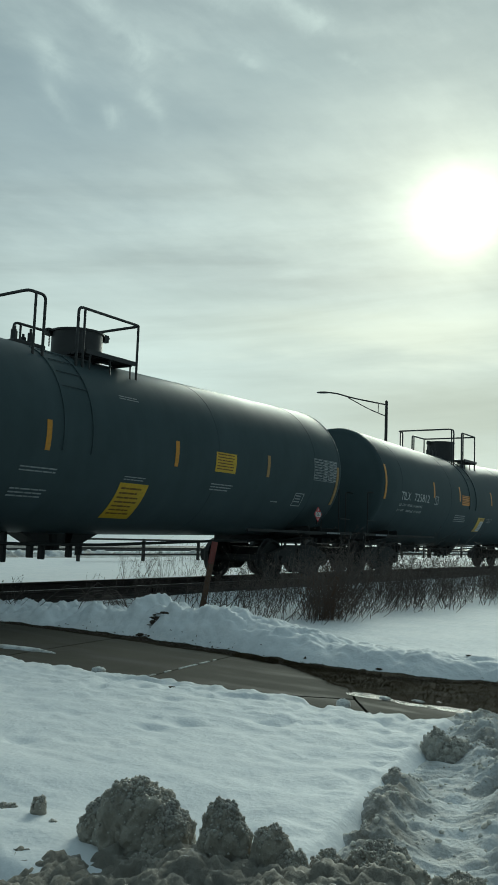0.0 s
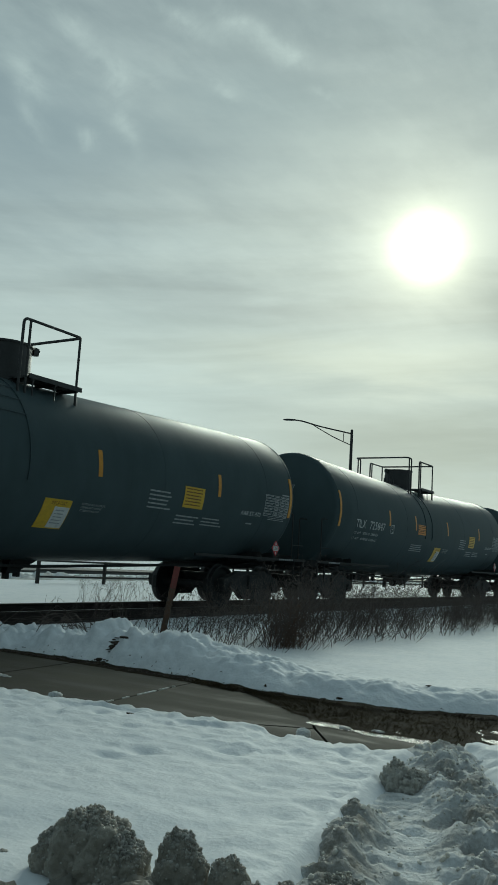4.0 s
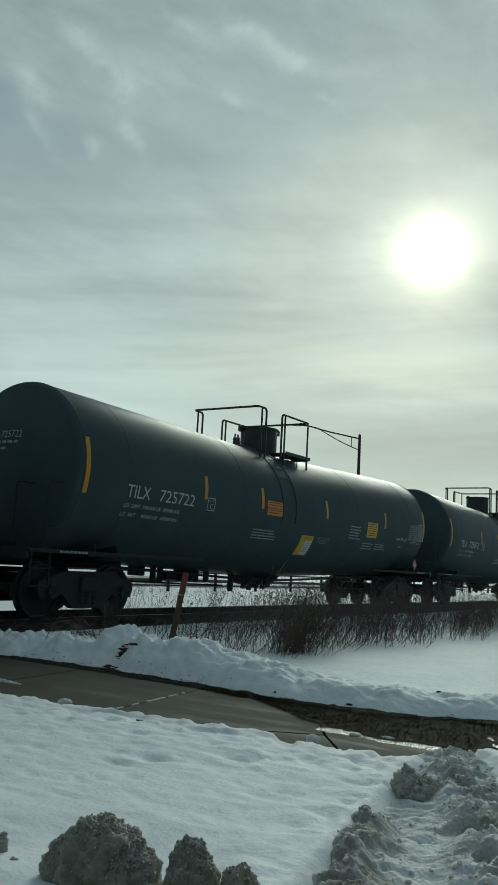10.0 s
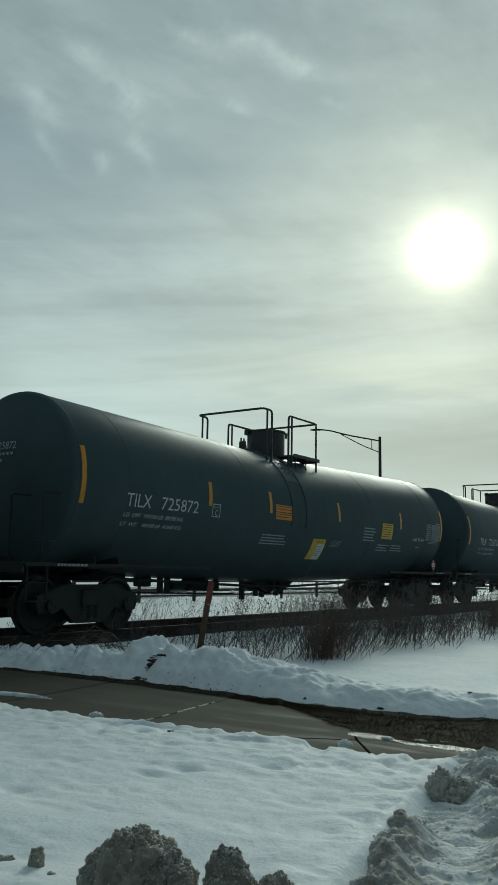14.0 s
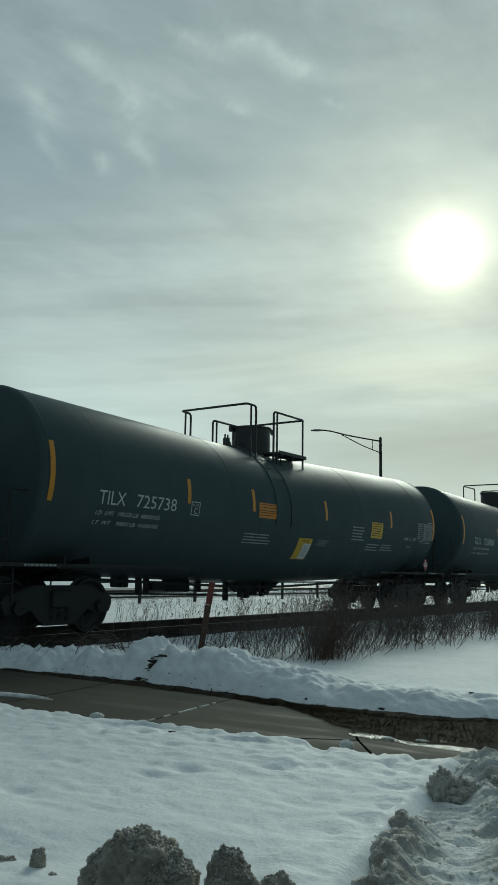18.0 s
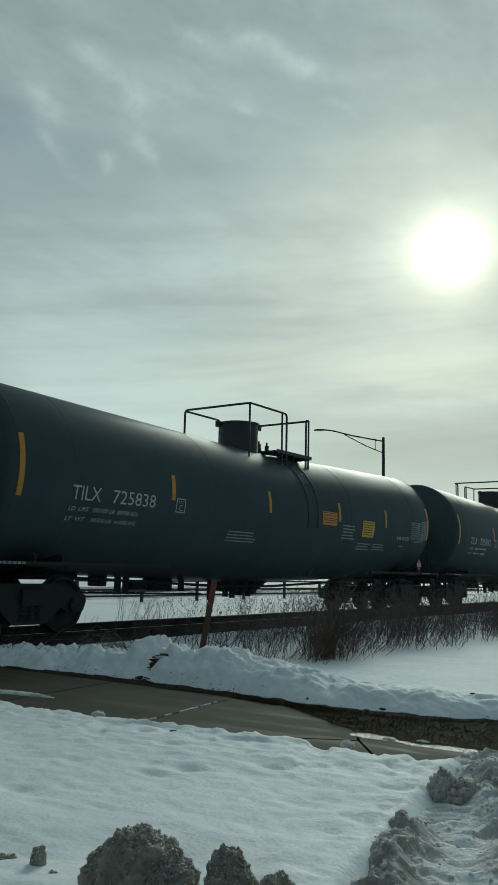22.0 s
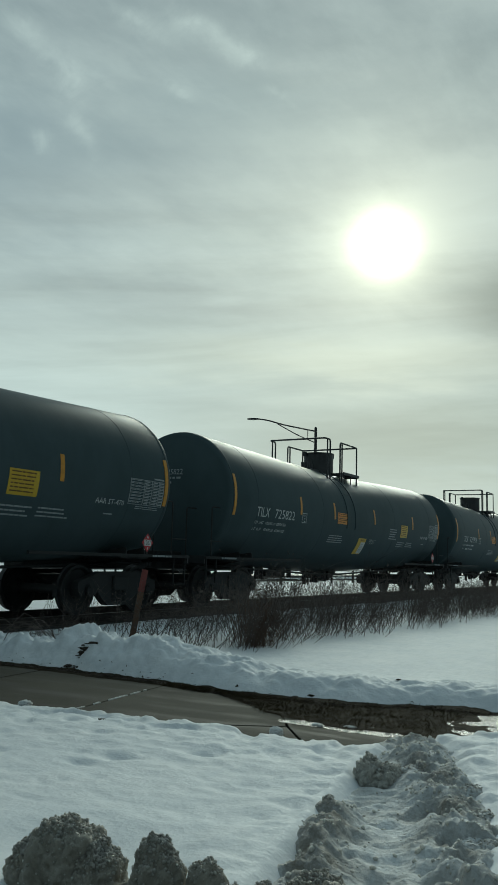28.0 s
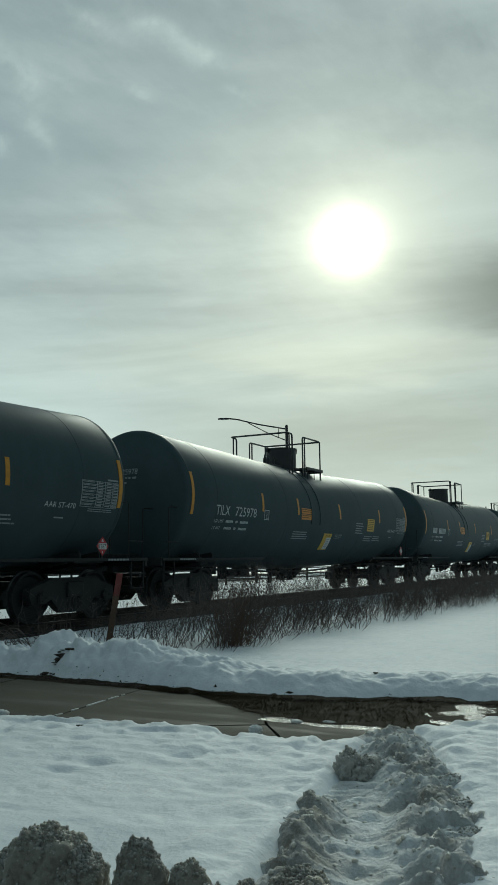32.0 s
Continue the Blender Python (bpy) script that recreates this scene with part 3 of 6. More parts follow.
    # the roadbed
    bed = smooth01(1.20, 1.02, abs(y - TRACK_Y) + 0.08 * fbm(x * 1.5, y, 2.0, 3))
    return z * (1 - bed) - 0.08 * bed


def sheet(name, xs, ys, height, mat, label, smooth=True):
    nx, ny = len(xs), len(ys)
    verts = [(x, y, height(x, y)) for y in ys for x in xs]
    faces = [(j * nx + i, j * nx + i + 1, (j + 1) * nx + i + 1, (j + 1) * nx + i) for j in range(ny - 1) for i in range(nx - 1)]
    return link(name, mesh_of(name, verts, faces, smooth), mat)


xs = grow(2.0, -900, 0.5, 200, 1.5)[::-1][:-1] + list(np.arange(2.0, 6.9, 0.028)) + list(np.arange(6.9, 8.6, 0.025)) + list(np.arange(8.6, 9.6, 0.05)) + grow(9.6, 3000, 0.06, 300, 1.06)
ys = grow(-1.0, -1500, 0.05, 200, 1.14)[::-1][:-1] + list(np.arange(-1.0, 1.0, 0.05)) + list(np.arange(1.0, 9.3, 0.032)) + grow(9.3, 3000, 0.06, 300, 1.07)
snow_ground = sheet("snow_ground", xs, ys, snow_height, SNOW, "")


def trodden(x, y):
    """Soil carried onto the snow along the walk's two edges."""
    if not (3.0 < x < 9.0 and 0.5 < y < 10.0):
        return 0.0
    inner, outer = lawn_edge(y) - x, x - bank_edge(y)
    return min(1.0, 0.85 * math.exp(-(inner / 0.22) ** 2) * (0.6 + fbm(x * 2, y * 2, 6.0, 3)) if x < 6.4 and inner > -0.2 else 1.1 * math.exp(-max(0.0, outer) / 0.10))


soiled = snow_ground.data.attributes.new("grit", "FLOAT", "POINT")
soiled.data.foreach_set("value", [max(0.0, trodden(v.co.x, v.co.y)) for v in snow_ground.data.vertices])
tagged(snow_ground, "old crusted snow lying over lawn, bank and field", "snow", kind="structure")

# bare soil under the thaw
def soil_height(x, y):
    """Mud laps over the walk's outer corner and lies level with it beyond."""
    lap = smooth01(-0.06, 0.10, x - line_at(y, [(1.9, 6.12), (2.6, 6.08), (3.2, 6.18), (3.7, 6.5), (4.3, 6.88), (5.0, 7.0), (8, 7.04), (12, 7.04)]) + 0.12 * fbm(x * 4, y * 4, 2.0, 3))
    return -0.05 + lap * 0.055 + 0.028 * fbm(x * 3, y * 3, 0, 4) * lap + 0.012 * fbm(x * 14, y * 14, 0, 2) * lap


tagged(sheet("ground", list(np.arange(4.6, 8.4, 0.04)), list(np.arange(-5.0, 11.0, 0.05)), soil_height, MUD, ""), "wet brown mud with matted dead grass", "mud", kind="structure")
# the street on which the camera's car stands
street = bmesh.new()
box(street, -9.0, 2.4, -300, 300, -0.4, -0.12)
tagged(from_bm("road", street, ASPHALT), "wet grey asphalt street beside the lawn", "road", kind="structure")

# meltwater
water = bmesh.new()
pts = []
for i in range(60):
    a = 2 * math.pi * i / 60
    r = 1.0 + 0.35 * noise.noise((math.cos(a) * 2.2, math.sin(a) * 2.2, 5.0))
    pts.append(water.verts.new((6.20 + 0.17 * r * math.cos(a) - 0.12 * math.sin(a) * 0.5 + 0.04 * math.sin(3 * a), 2.66 + 0.52 * r * math.sin(a), 0.001)))
water.faces.new(pts)
tagged(from_bm("puddle", water, WATER), "shallow meltwater puddle on the mud", "puddle", kind="structure")
water = bmesh.new()
pts = []
for i in range(60):
    a = 2 * math.pi * i / 60
    r = 1.0 + 0.3 * noise.noise((math.cos(a) * 2.0, math.sin(a) * 2.0, 8.0))
    pts.append(water.verts.new((6.95 + 0.68 * r * math.cos(a), 0.90 + 1.10 * r * math.sin(a), 0.007)))
water.faces.new(pts)
tagged(from_bm("puddle", water, WATER), "wide slushy puddle shining on the walk", "puddle", kind="structure")

# ---------------------------------------------------------------- the track
def rail_profile():
    return [(-0.07, 0.0), (0.07, 0.0), (0.07, 0.012), (0.012, 0.03), (0.009, 0.12), (0.036, 0.135), (0.036, 0.165), (0.028, 0.172),
            (-0.028, 0.172), (-0.036, 0.165), (-0.036, 0.135), (-0.009, 0.12), (-0.012, 0.03), (-0.07, 0.012)]


track = tagged(new("railway_track"), "single railway track of rusty rails on dark ties in snow", "railway track", kind="structure")
for side in (-0.7535, 0.7535):
    prof = rail_profile()
    verts = [(x, TRACK_Y + side + a, RAIL_Z - 0.172 + b) for x in (-150, 900) for a, b in prof]
    k = len(prof)
    faces = [(i, (i + 1) % k, k + (i + 1) % k, k + i) for i in range(k)]
    me = mesh_of("rail", verts, faces)
    me.materials.append(RAIL_STEEL)
    me.materials.append(RAIL_TOP)
    for f in me.polygons:
        if f.center.z > RAIL_Z - 0.003:
            f.material_index = 1
    link("rail", me, None, track)
    splice = bmesh.new()
    for x in (12.6, 24.5, 36.4):
        box(splice, x - 0.45, x + 0.45, TRACK_Y + side - 0.035, TRACK_Y + side - 0.012, RAIL_Z - 0.135, RAIL_Z - 0.045, 0.004)
        for dx in (-0.36, -0.22, -0.08, 0.08, 0.22, 0.36):
            cyl(splice, (x + dx, TRACK_Y + side - 0.065, RAIL_Z - 0.09), (x + dx, TRACK_Y + side - 0.03, RAIL_Z - 0.09), 0.014, 8)
    part("joint_bar", splice, RAIL_STEEL, track)

# ballast bed in one near-black tone from edge to edge
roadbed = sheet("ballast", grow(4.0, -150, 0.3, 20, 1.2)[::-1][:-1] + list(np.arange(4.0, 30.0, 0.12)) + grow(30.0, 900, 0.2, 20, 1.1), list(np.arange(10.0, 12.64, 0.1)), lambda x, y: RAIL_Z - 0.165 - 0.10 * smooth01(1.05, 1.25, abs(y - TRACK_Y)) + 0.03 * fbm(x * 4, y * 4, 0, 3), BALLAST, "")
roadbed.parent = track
roadbed["label"] = "near-black ballast strip clear of snow"
# ---------------------------------------------------------------- concrete walk
walkway = tagged(new("pavement"), "damp concrete sidewalk slabs shovelled clear of snow", "sidewalk", kind="structure")
def slab(corners):
    """A cast slab between corners, its edges rounded by the trowel."""
    bm = bmesh.new()
    top = -0.004 * random.random()
    lower, upper = ([bm.verts.new((x, y, z)) for x, y in corners] for z in (-0.10, top))
    bm.faces.new(lower[::-1])
    lid = bm.faces.new(upper)
    k = len(corners)
    for i in range(k):
        bm.faces.new((lower[i], lower[(i + 1) % k], upper[(i + 1) % k], upper[i]))
    bmesh.ops.bevel(bm, geom=list(lid.edges), offset=0.008, segments=2, affect="EDGES", profile=0.6)
    part("slab", bm, CONCRETE, walkway)


def joint_y(x, y):
    """Cross joints run slightly askew."""
    return y + 0.13 * (x - 6.7)


for y0, y1 in ((4.96, 6.64), (6.66, 8.34), (8.36, 10.04)):
    slab([(5.2, joint_y(5.2, y0)), (7.1, joint_y(7.1, y0)), (7.1, joint_y(7.1, y1)), (5.2, joint_y(5.2, y1))])
slab([(5.2, 4.38), (5.945, 3.045), (6.3, 3.27), (7.02, 3.9), (7.02, joint_y(7.02, 4.94)), (5.2, joint_y(5.2, 4.94))])
slab([(5.2, 4.355), (5.2, 2.46), (5.93, 3.03)])
slab([(5.2, 2.435), (5.2, 0.76), (6.3, 0.76), (6.3, 3.25), (5.945, 3.02)])
slab([(5.2, -1.83), (6.05, -1.83), (6.05, 0.74), (5.2, 0.74)])
bm = bmesh.new()
for i in range(26):
    x = 5.3 + i * 0.062
    if random.random() < 0.6:
        y = joint_y(x, 4.95)
        box(bm, x, x + 0.03 + 0.03 * random.random(), y - 0.009, y + 0.009 + 0.006 * random.random(), -0.01, 0.003 + 0.002 * random.random())
tagged(part("ice_strip", bm, SNOW_GREY, walkway, "thin strip of ice left in the slab joint"), kind="stuff")
def slush_height(x, y):
    d = math.hypot((x - 5.78 - 0.18 * (6.7 - y)) / 0.085, (y - 6.75) / 0.48) + 0.5 * fbm(x * 9, y * 9, 3.0, 3)
    return -0.02 + 0.04 * smooth01(1.1, 0.5, d) + 0.008 * fbm(x * 30, y * 30, 1.0, 2)


slush = sheet("slush", list(np.arange(5.5, 6.1, 0.02)), list(np.arange(6.1, 7.5, 0.02)), slush_height, SNOW_GREY, "")
tagged(slush, "thin crust of gray slush lying over the sidewalk", "slush")
# ---------------------------------------------------------------- tank cars
R_TANK, Z_TANK, HALF = 1.542, 2.38, 7.84
DIP, LIFT = 0.20, 0.03


def axis(u):
    """Height of the barrel's middle line: both halves slope down to the outlet."""
    return Z_TANK + LIFT - DIP * (1 - min(1.0, abs(u) / HALF))


def shell_bm():
    """Jacketed tank: long barrel with dished heads and rounded knuckles."""
    bm = bmesh.new()
    prof = [(0.0, HALF + 0.30)]
    for i in range(1, 10):
        r = R_TANK * 0.93 * i / 9
        prof.append((r, HALF + 0.06 + 0.24 * (1 - (i / 9) ** 2)))
    for i in range(1, 7):
        a = math.pi / 2 * i / 6
        prof.append((R_TANK * 0.93 + R_TANK * 0.07 * math.sin(a), HALF - 0.05 + 0.11 * math.cos(a)))
    stations = [(r, x) for r, x in prof] + [(R_TANK, HALF - 1.2), (R_TANK, 4.2), (R_TANK, 1.4)]
    stations = stations + [(R_TANK, 0.0)] + [(r, -x) for r, x in reversed(stations)]
    seg, rings = 96, []
    for r, x in stations:
        if r == 0:
            rings.append([bm.verts.new((x, 0, axis(x)))])
        else:
            rings.append([bm.verts.new((x, r * math.cos(2 * math.pi * j / seg), axis(x) + r * math.sin(2 * math.pi * j / seg))) for j in range(seg)])
    for a, b in zip(rings, rings[1:]):
        for j in range(seg):
            k = (j + 1) % seg
            if len(a) == 1:
                bm.faces.new((a[0], b[j], b[k]))
            elif len(b) == 1:
                bm.faces.new((a[j], b[0], a[k]))
            else:
                bm.faces.new((a[j], b[j], b[k], a[k]))
    bmesh.ops.recalc_face_normals(bm, faces=bm.faces)
    return bm


def on_tank(u, deg, out=0.005):
    """A point on the near side of the barrel, as high as deg degrees above the middle of a level one."""
    r = R_TANK + out
    lift = (Z_TANK + r * math.sin(radians(deg)) - axis(u)) / r
    a = math.asin(max(-1.0, min(1.0, lift)))
    return (u, -r * math.cos(a), axis(u) + r * math.sin(a))


def decal(u0, u1, d0, d1, out=0.005, nu=1, slant=0.0):
    """A sheet that hugs the barrel, with a little thickness."""
    steps = max(2, int(abs(d1 - d0) / 3) + 1)
    verts, faces = [], []
    for o in (out, 0.0005):
        for i in range(steps + 1):
            d = d0 + (d1 - d0) * i / steps
            for u in (u0, u1):
                verts.append(on_tank(u, d, o))
    n = 2 * (steps + 1)
    for i in range(steps):
        a = 2 * i
        faces.append((a, a + 1, a + 3, a + 2))
        for s in (0, 1):
            faces.append((a + s, a + 2 + s, n + a + 2 + s, n + a + s))
    for a in (0, 2 * steps):
        faces.append((a, a + 1, n + a + 1, n + a))
    return verts, faces


def decals(name, pieces, mat, parent, label=""):
    verts, faces = [], []
    for p in pieces:
        v, f = decal(*p)
        k = len(verts)
        verts += v
        faces += [tuple(k + i for i in q) for q in f]
    bm = bmesh.new()
    vs = [bm.verts.new(v) for v in verts]
    for f in faces:
        bm.faces.new([vs[i] for i in f])
    bmesh.ops.recalc_face_normals(bm, faces=bm.faces)
    return part(name, bm, mat, parent, label)


def letter_mesh(text, height, width=None, shear=0.0):
    """Flat letters from Blender's own font: a mesh with its lower left corner at the origin."""
    cu = bpy.data.curves.new("letters", "FONT")
    cu.body, cu.shear = text, shear
    cu.resolution_u = 2
    ob = new("letters", cu)
    me = bpy.data.meshes.new_from_object(ob.evaluated_get(bpy.context.evaluated_depsgraph_get()))
    bpy.data.objects.remove(ob)
    bpy.data.curves.remove(cu)
    co = np.empty(len(me.vertices) * 3)
    me.vertices.foreach_get("co", co)
    co = co.reshape(-1, 3)
    lo, hi = co.min(0), co.max(0)
    co[:, :2] -= lo[:2]
    co[:, 1] *= height / (hi[1] - lo[1])
    co[:, 0] *= (width / (hi[0] - lo[0])) if width else height / (hi[1] - lo[1]) * 0.8
    me.vertices.foreach_set("co", co.ravel())
    return me


def tank_text(name, text, u0, u1, top, bottom, mat, parent, label="", shear=0.0):
    """Letters laid on the barrel between u0 and u1, from top to bottom in degrees."""
    h = radians(top - bottom) * R_TANK
    me = letter_mesh(text, h, u1 - u0, shear)
    for v in me.vertices:
        v.co = on_tank(u0 + v.co.x, bottom + math.degrees(v.co.y / R_TANK), 0.006)
    me.update()
    return link(name, me, mat, parent, label)


def flat_text(name, text, at, right, height, width, mat, parent, label=""):
    """Upright letters that start at a point and run along right."""
    me = letter_mesh(text, height, width)
    o, r = Vector(at), Vector(right).normalized()
    for v in me.vertices:
        v.co = o + r * v.co.x + Vector((0, 0, v.co.y))
    me.update()
    return link(name, me, mat, parent, label)


def bars(u0, u1, top, bottom, rows, seed, words=True):
    """Rows of small print as short bars."""
    rnd = random.Random(seed)
    out, step = [], (top - bottom) / rows
    for i in range(rows):
        t = top - i * step
        end = u1 - (u1 - u0) * rnd.random() * 0.25
        x = u0
        while x < end - 0.02:
            w = min(end - x, 0.05 + rnd.random() * 0.16)
            out.append((x, x + w, t, t - step * 0.36))
            x += w + 0.016
    return out


def stuff(ob):
    """Print too small to pick apart."""
    return tagged(ob, kind="stuff")


def truck(parent, x):
    """Three-piece freight truck with its two wheelsets."""
    t = new("truck")
    t.parent, t.location = parent, (x, 0, RAIL_Z - CAR_Z)
    for s in (-1, 1):
        bm = bmesh.new()
        prof = [(-1.18, 0.50), (-1.16, 0.62), (-0.95, 0.68), (-0.55, 0.80), (0.55, 0.80), (0.95, 0.68), (1.16, 0.62), (1.18, 0.50), (1.12, 0.36), (0.78, 0.34),
                (0.62, 0.42), (0.42, 0.24), (0.30, 0.17), (-0.30, 0.17), (-0.42, 0.24), (-0.62, 0.42), (-0.78, 0.34), (-1.12, 0.36)]
        lo = [bm.verts.new((a, s * 0.90, b)) for a, b in prof]
        hi = [bm.verts.new((a, s * 1.06, b)) for a, b in prof]
        k = len(prof)
        bm.faces.new(lo)
        bm.faces.new(hi)
        for i in range(k):
            bm.faces.new((lo[i], lo[(i + 1) % k], hi[(i + 1) % k], hi[i]))
        bmesh.ops.recalc_face_normals(bm, faces=bm.faces)
        part("side_frame", bm, GRIME, t)
        bm = bmesh.new()
        for dx in (-0.16, 0.0, 0.16):
            for dy in (0.93, 1.05):
                for i in range(4):
                    cyl(bm, (dx, s * dy, 0.25 + i * 0.075), (dx, s * dy, 0.29 + i * 0.075), 0.06, 10)
        stuff(part("coil_springs", bm, GRIME, t))
        for dx in (-0.889, 0.889):
            bm = bmesh.new()
            cyl(bm, (dx, s * 1.00, 0.457), (dx, s * 1.13, 0.457), 0.105, 14)
            for a in range(3):
                cyl(bm, (dx + 0.06 * math.cos(a * 2.1), s * 1.12, 0.457 + 0.06 * math.sin(a * 2.1)), (dx + 0.06 * math.cos(a * 2.1), s * 1.15, 0.457 + 0.06 * math.sin(a * 2.1)), 0.016, 6)
            part("bearing", bm, GRIME, t)
    bm = bmesh.new()
    box(bm, -0.22, 0.22, -1.12, 1.12, 0.45, 0.72, 0.03)
    part("bolster", bm, GRIME, t)
    for dx in (-0.889, 0.889):
        prof = [(0.0, 0.085), (0.60, 0.09), (0.66, 0.14), (0.705, 0.17), (0.725, 0.37), (0.685, 0.41), (0.685, 0.484), (0.712, 0.482), (0.725, 0.461), (0.825, 0.455), (0.825, 0.41), (0.775, 0.37), (0.765, 0.17), (0.83, 0.14), (0.84, 0.085), (1.02, 0.075), (1.02, 0.0)]
        bm = bmesh.new()
        full = [(-y, r) for y, r in reversed(prof)] + prof[1:]
        seg, rings = 40, []
        for y, r in full:
            rings.append([bm.verts.new((r * math.cos(2 * math.pi * j / seg), y, r * math.sin(2 * math.pi * j / seg))) for j in range(seg)])
        for a, b in zip(rings, rings[1:]):
            for j in range(seg):
                bm.faces.new((a[j], a[(j + 1) % seg], b[(j + 1) % seg], b[j]))
        bmesh.ops.remove_doubles(bm, verts=bm.verts, dist=0.0005)
        bmesh.ops.recalc_face_normals(bm, faces=bm.faces)
        me = bpy.data.meshes.new("wheelset")
        bm.to_mesh(me)
        bm.free()
        me.materials.append(GRIME)
        me.materials.append(TREAD)
        for f in me.polygons:
            f.use_smooth = True
            c = f.center
            if math.hypot(c.x, c.z) > 0.445:
                f.material_index = 1
        me.set_sharp_from_angle(angle=radians(40))
        w = link("wheelset", me, None, t)
        w.location = (dx, 0, 0.457)
        for s in (-1, 1):
            for k in (-1, 1):
                bm = bmesh.new()
                box(bm, dx + k * 0.47 - 0.03, dx + k * 0.47 + 0.03, s * 0.70 - 0.05, s * 0.70 + 0.05, 0.32, 0.60, 0.01)
                part("brake_shoe", bm, GRIME, t)


def rail_frame(points, parent):
    part("safety_rail", tube(points, 0.026, 8, 0.10), STEEL, parent, smooth=True, angle=60)


def build_car(kind):
    """A tank car with its origin over the track's middle at rail height. kind: regular, sister (ladder beyond the housing) or elder (an older, fatter car)."""
    sister, elder = kind == "sister", kind == "elder"
    hx = 0.42 if elder else 0.0
    car = new("tank_car")
    part("tank", shell_bm(), TANK, car, "long dark blue-black jacketed tank barrel", True, 30)
    for u in (-6.6, -2.85, 2.85, 6.6, -7.76, 7.76):
        bm = bmesh.new()
        seg, w, h = 96, 0.012 if abs(u) < 7 else 0.025, 0.003 if abs(u) < 7 else 0.006
        ring = [[bm.verts.new((u + a, (R_TANK + b) * math.cos(2 * math.pi * j / seg), axis(u + a) + (R_TANK + b) * math.sin(2 * math.pi * j / seg))) for j in range(seg)] for a, b in ((-w, -0.01), (-w, h), (w, h), (w, -0.01))]
        for a, b in zip(ring, ring[1:]):
            for j in range(seg):
                bm.faces.new((a[j], a[(j + 1) % seg], b[(j + 1) % seg], b[j]))
        bmesh.ops.recalc_face_normals(bm, faces=bm.faces)
        part("jacket_seam", bm, TANK, car, smooth=True, angle=30)
    # reflective tape
    if elder:
        stripes = [(-7.70, 5.5, -28), (-4.6, 4.5, -12.6), (-1.52, 4.2, -12.8), (1.56, 4.6, -12.3), (4.62, 5.6, -11), (7.66, 5.5, -28)]
    else:
        stripes = [(-7.70, 20.5, -15)] + [(u, 10.3, -7) for u in ((-4.16, -0.9, 2.23, 4.85) if sister else (-4.28, -2.10, 1.02, 4.68))] + [(7.70, 19.9, -15)]
    for u, a, b in stripes:
        worn = elder and u > 4
        decals("reflective_stripe", [(u - 0.05, u + 0.05, a, b, 0.014 if abs(u) > 7 else 0.005)], WORN_AMBER if worn else AMBER, car, "worn pale reflective tape stripe" if worn else "amber reflective tape stripe")
    # painted notices
    if elder:
        n = decals("yellow_notice", [(0.25, 0.98, -27.0, -56.5)], LEMON, car, "large yellow notice panel low on the barrel")
        stuff(decals("small_print", [(p[0], p[1], p[2], p[3], 0.008) for p in bars(0.32, 0.9, -30, -54, 7, 9)], plain_brown, n))
        n = decals("yellow_notice", [(2.75, 3.43, 2.0, -12.0)], LEMON, car, "yellow notice panel with black print")
        stuff(decals("small_print", [(p[0], p[1], p[2], p[3], 0.008) for p in bars(2.8, 3.38, 0.9, -11.4, 6, 8)], plain_brown, n))
        for q in ((-1.95, -1.12, -22.8, -27.0, 2), (-1.97, -1.19, -36.5, -44.0, 3), (0.18, 0.7, 29.2, 25.8, 2), (0.3, 0.9, -22.5, -26.0, 2), (2.74, 3.48, -20.7, -27.0, 3), (5.04, 5.4, -29.7, -32.0, 1)):
            stuff(decals("stencil_print", bars(*q, int(q[0] * 10) + 60), FAINT, car))
        p0, p1, q0, q1 = 5.93, 6.31, -20.6, -32.3
        stuff(decals("inspection_box", [(p0, p1, q0, q0 - 0.7), (p0, p1, q1 + 0.7, q1), (p0, p0 + 0.02, q0, q1), (p1 - 0.02, p1, q0, q1)] + bars(p0 + 0.05, p1 - 0.05, q0 - 2, q1 + 2, 3, 77), FAINT, car, "stencilled inspection box"))
    else:
        o = 3.28 if sister else 0.0
        for k in (0, 1):
            d0 = 0.7 - k * 6.3
            n = decals("orange_notice", [(-1.90 + o, -1.20 + o, d0, d0 - 5.7)], ORANGE, car, "orange notice panel with small print")
            stuff(decals("small_print", [(p[0], p[1], p[2], p[3], 0.008) for p in bars(-1.86 + o, -1.24 + o, d0 - 0.9, d0 - 5.2, 2, 3 + k)], plain_brown, n))
        n = decals("yellow_notice", [(3.48, 4.15, -3.0, -18.8)], LEMON, car, "yellow notice panel with black print")
        stuff(decals("small_print", [(p[0], p[1], p[2], p[3], 0.008) for p in bars(3.53, 4.1, -4.2, -18.2, 6, 8)], plain_brown, n))
        if not sister:
            n = decals("yellow_notice", [(-0.13, 0.49, -25.0, -47.0)], LEMON, car, "yellow and white notice panel low on the barrel")
            decals("white_field", [(0.14, 0.475, -30.0, -46.0, 0.008)], WHITE, n)
            stuff(decals("small_print", [(p[0], p[1], p[2], p[3], 0.010) for p in bars(0.18, 0.44, -32, -44, 5, 9)], FAINT, n))
            tank_text("heading", "IMPORTANT", 0.04, 0.38, -26.4, -28.8, plain_brown, n)
            for line, right, top in (("REMOVE ALL RESIDUAL", 1.32, -25.3), ("COMMODITY BEFORE", 1.24, -27.6), ("CLOSING TANK CAR", 1.20, -29.9)):
                tank_text("stencil", line, 0.72, right, top, top - 1.5, FAINT, car, shear=0.15)
        stuff(decals("stencil_print", bars(-2.3, -1.28, -24.6, -34.8, 4, 11), FAINT, car))
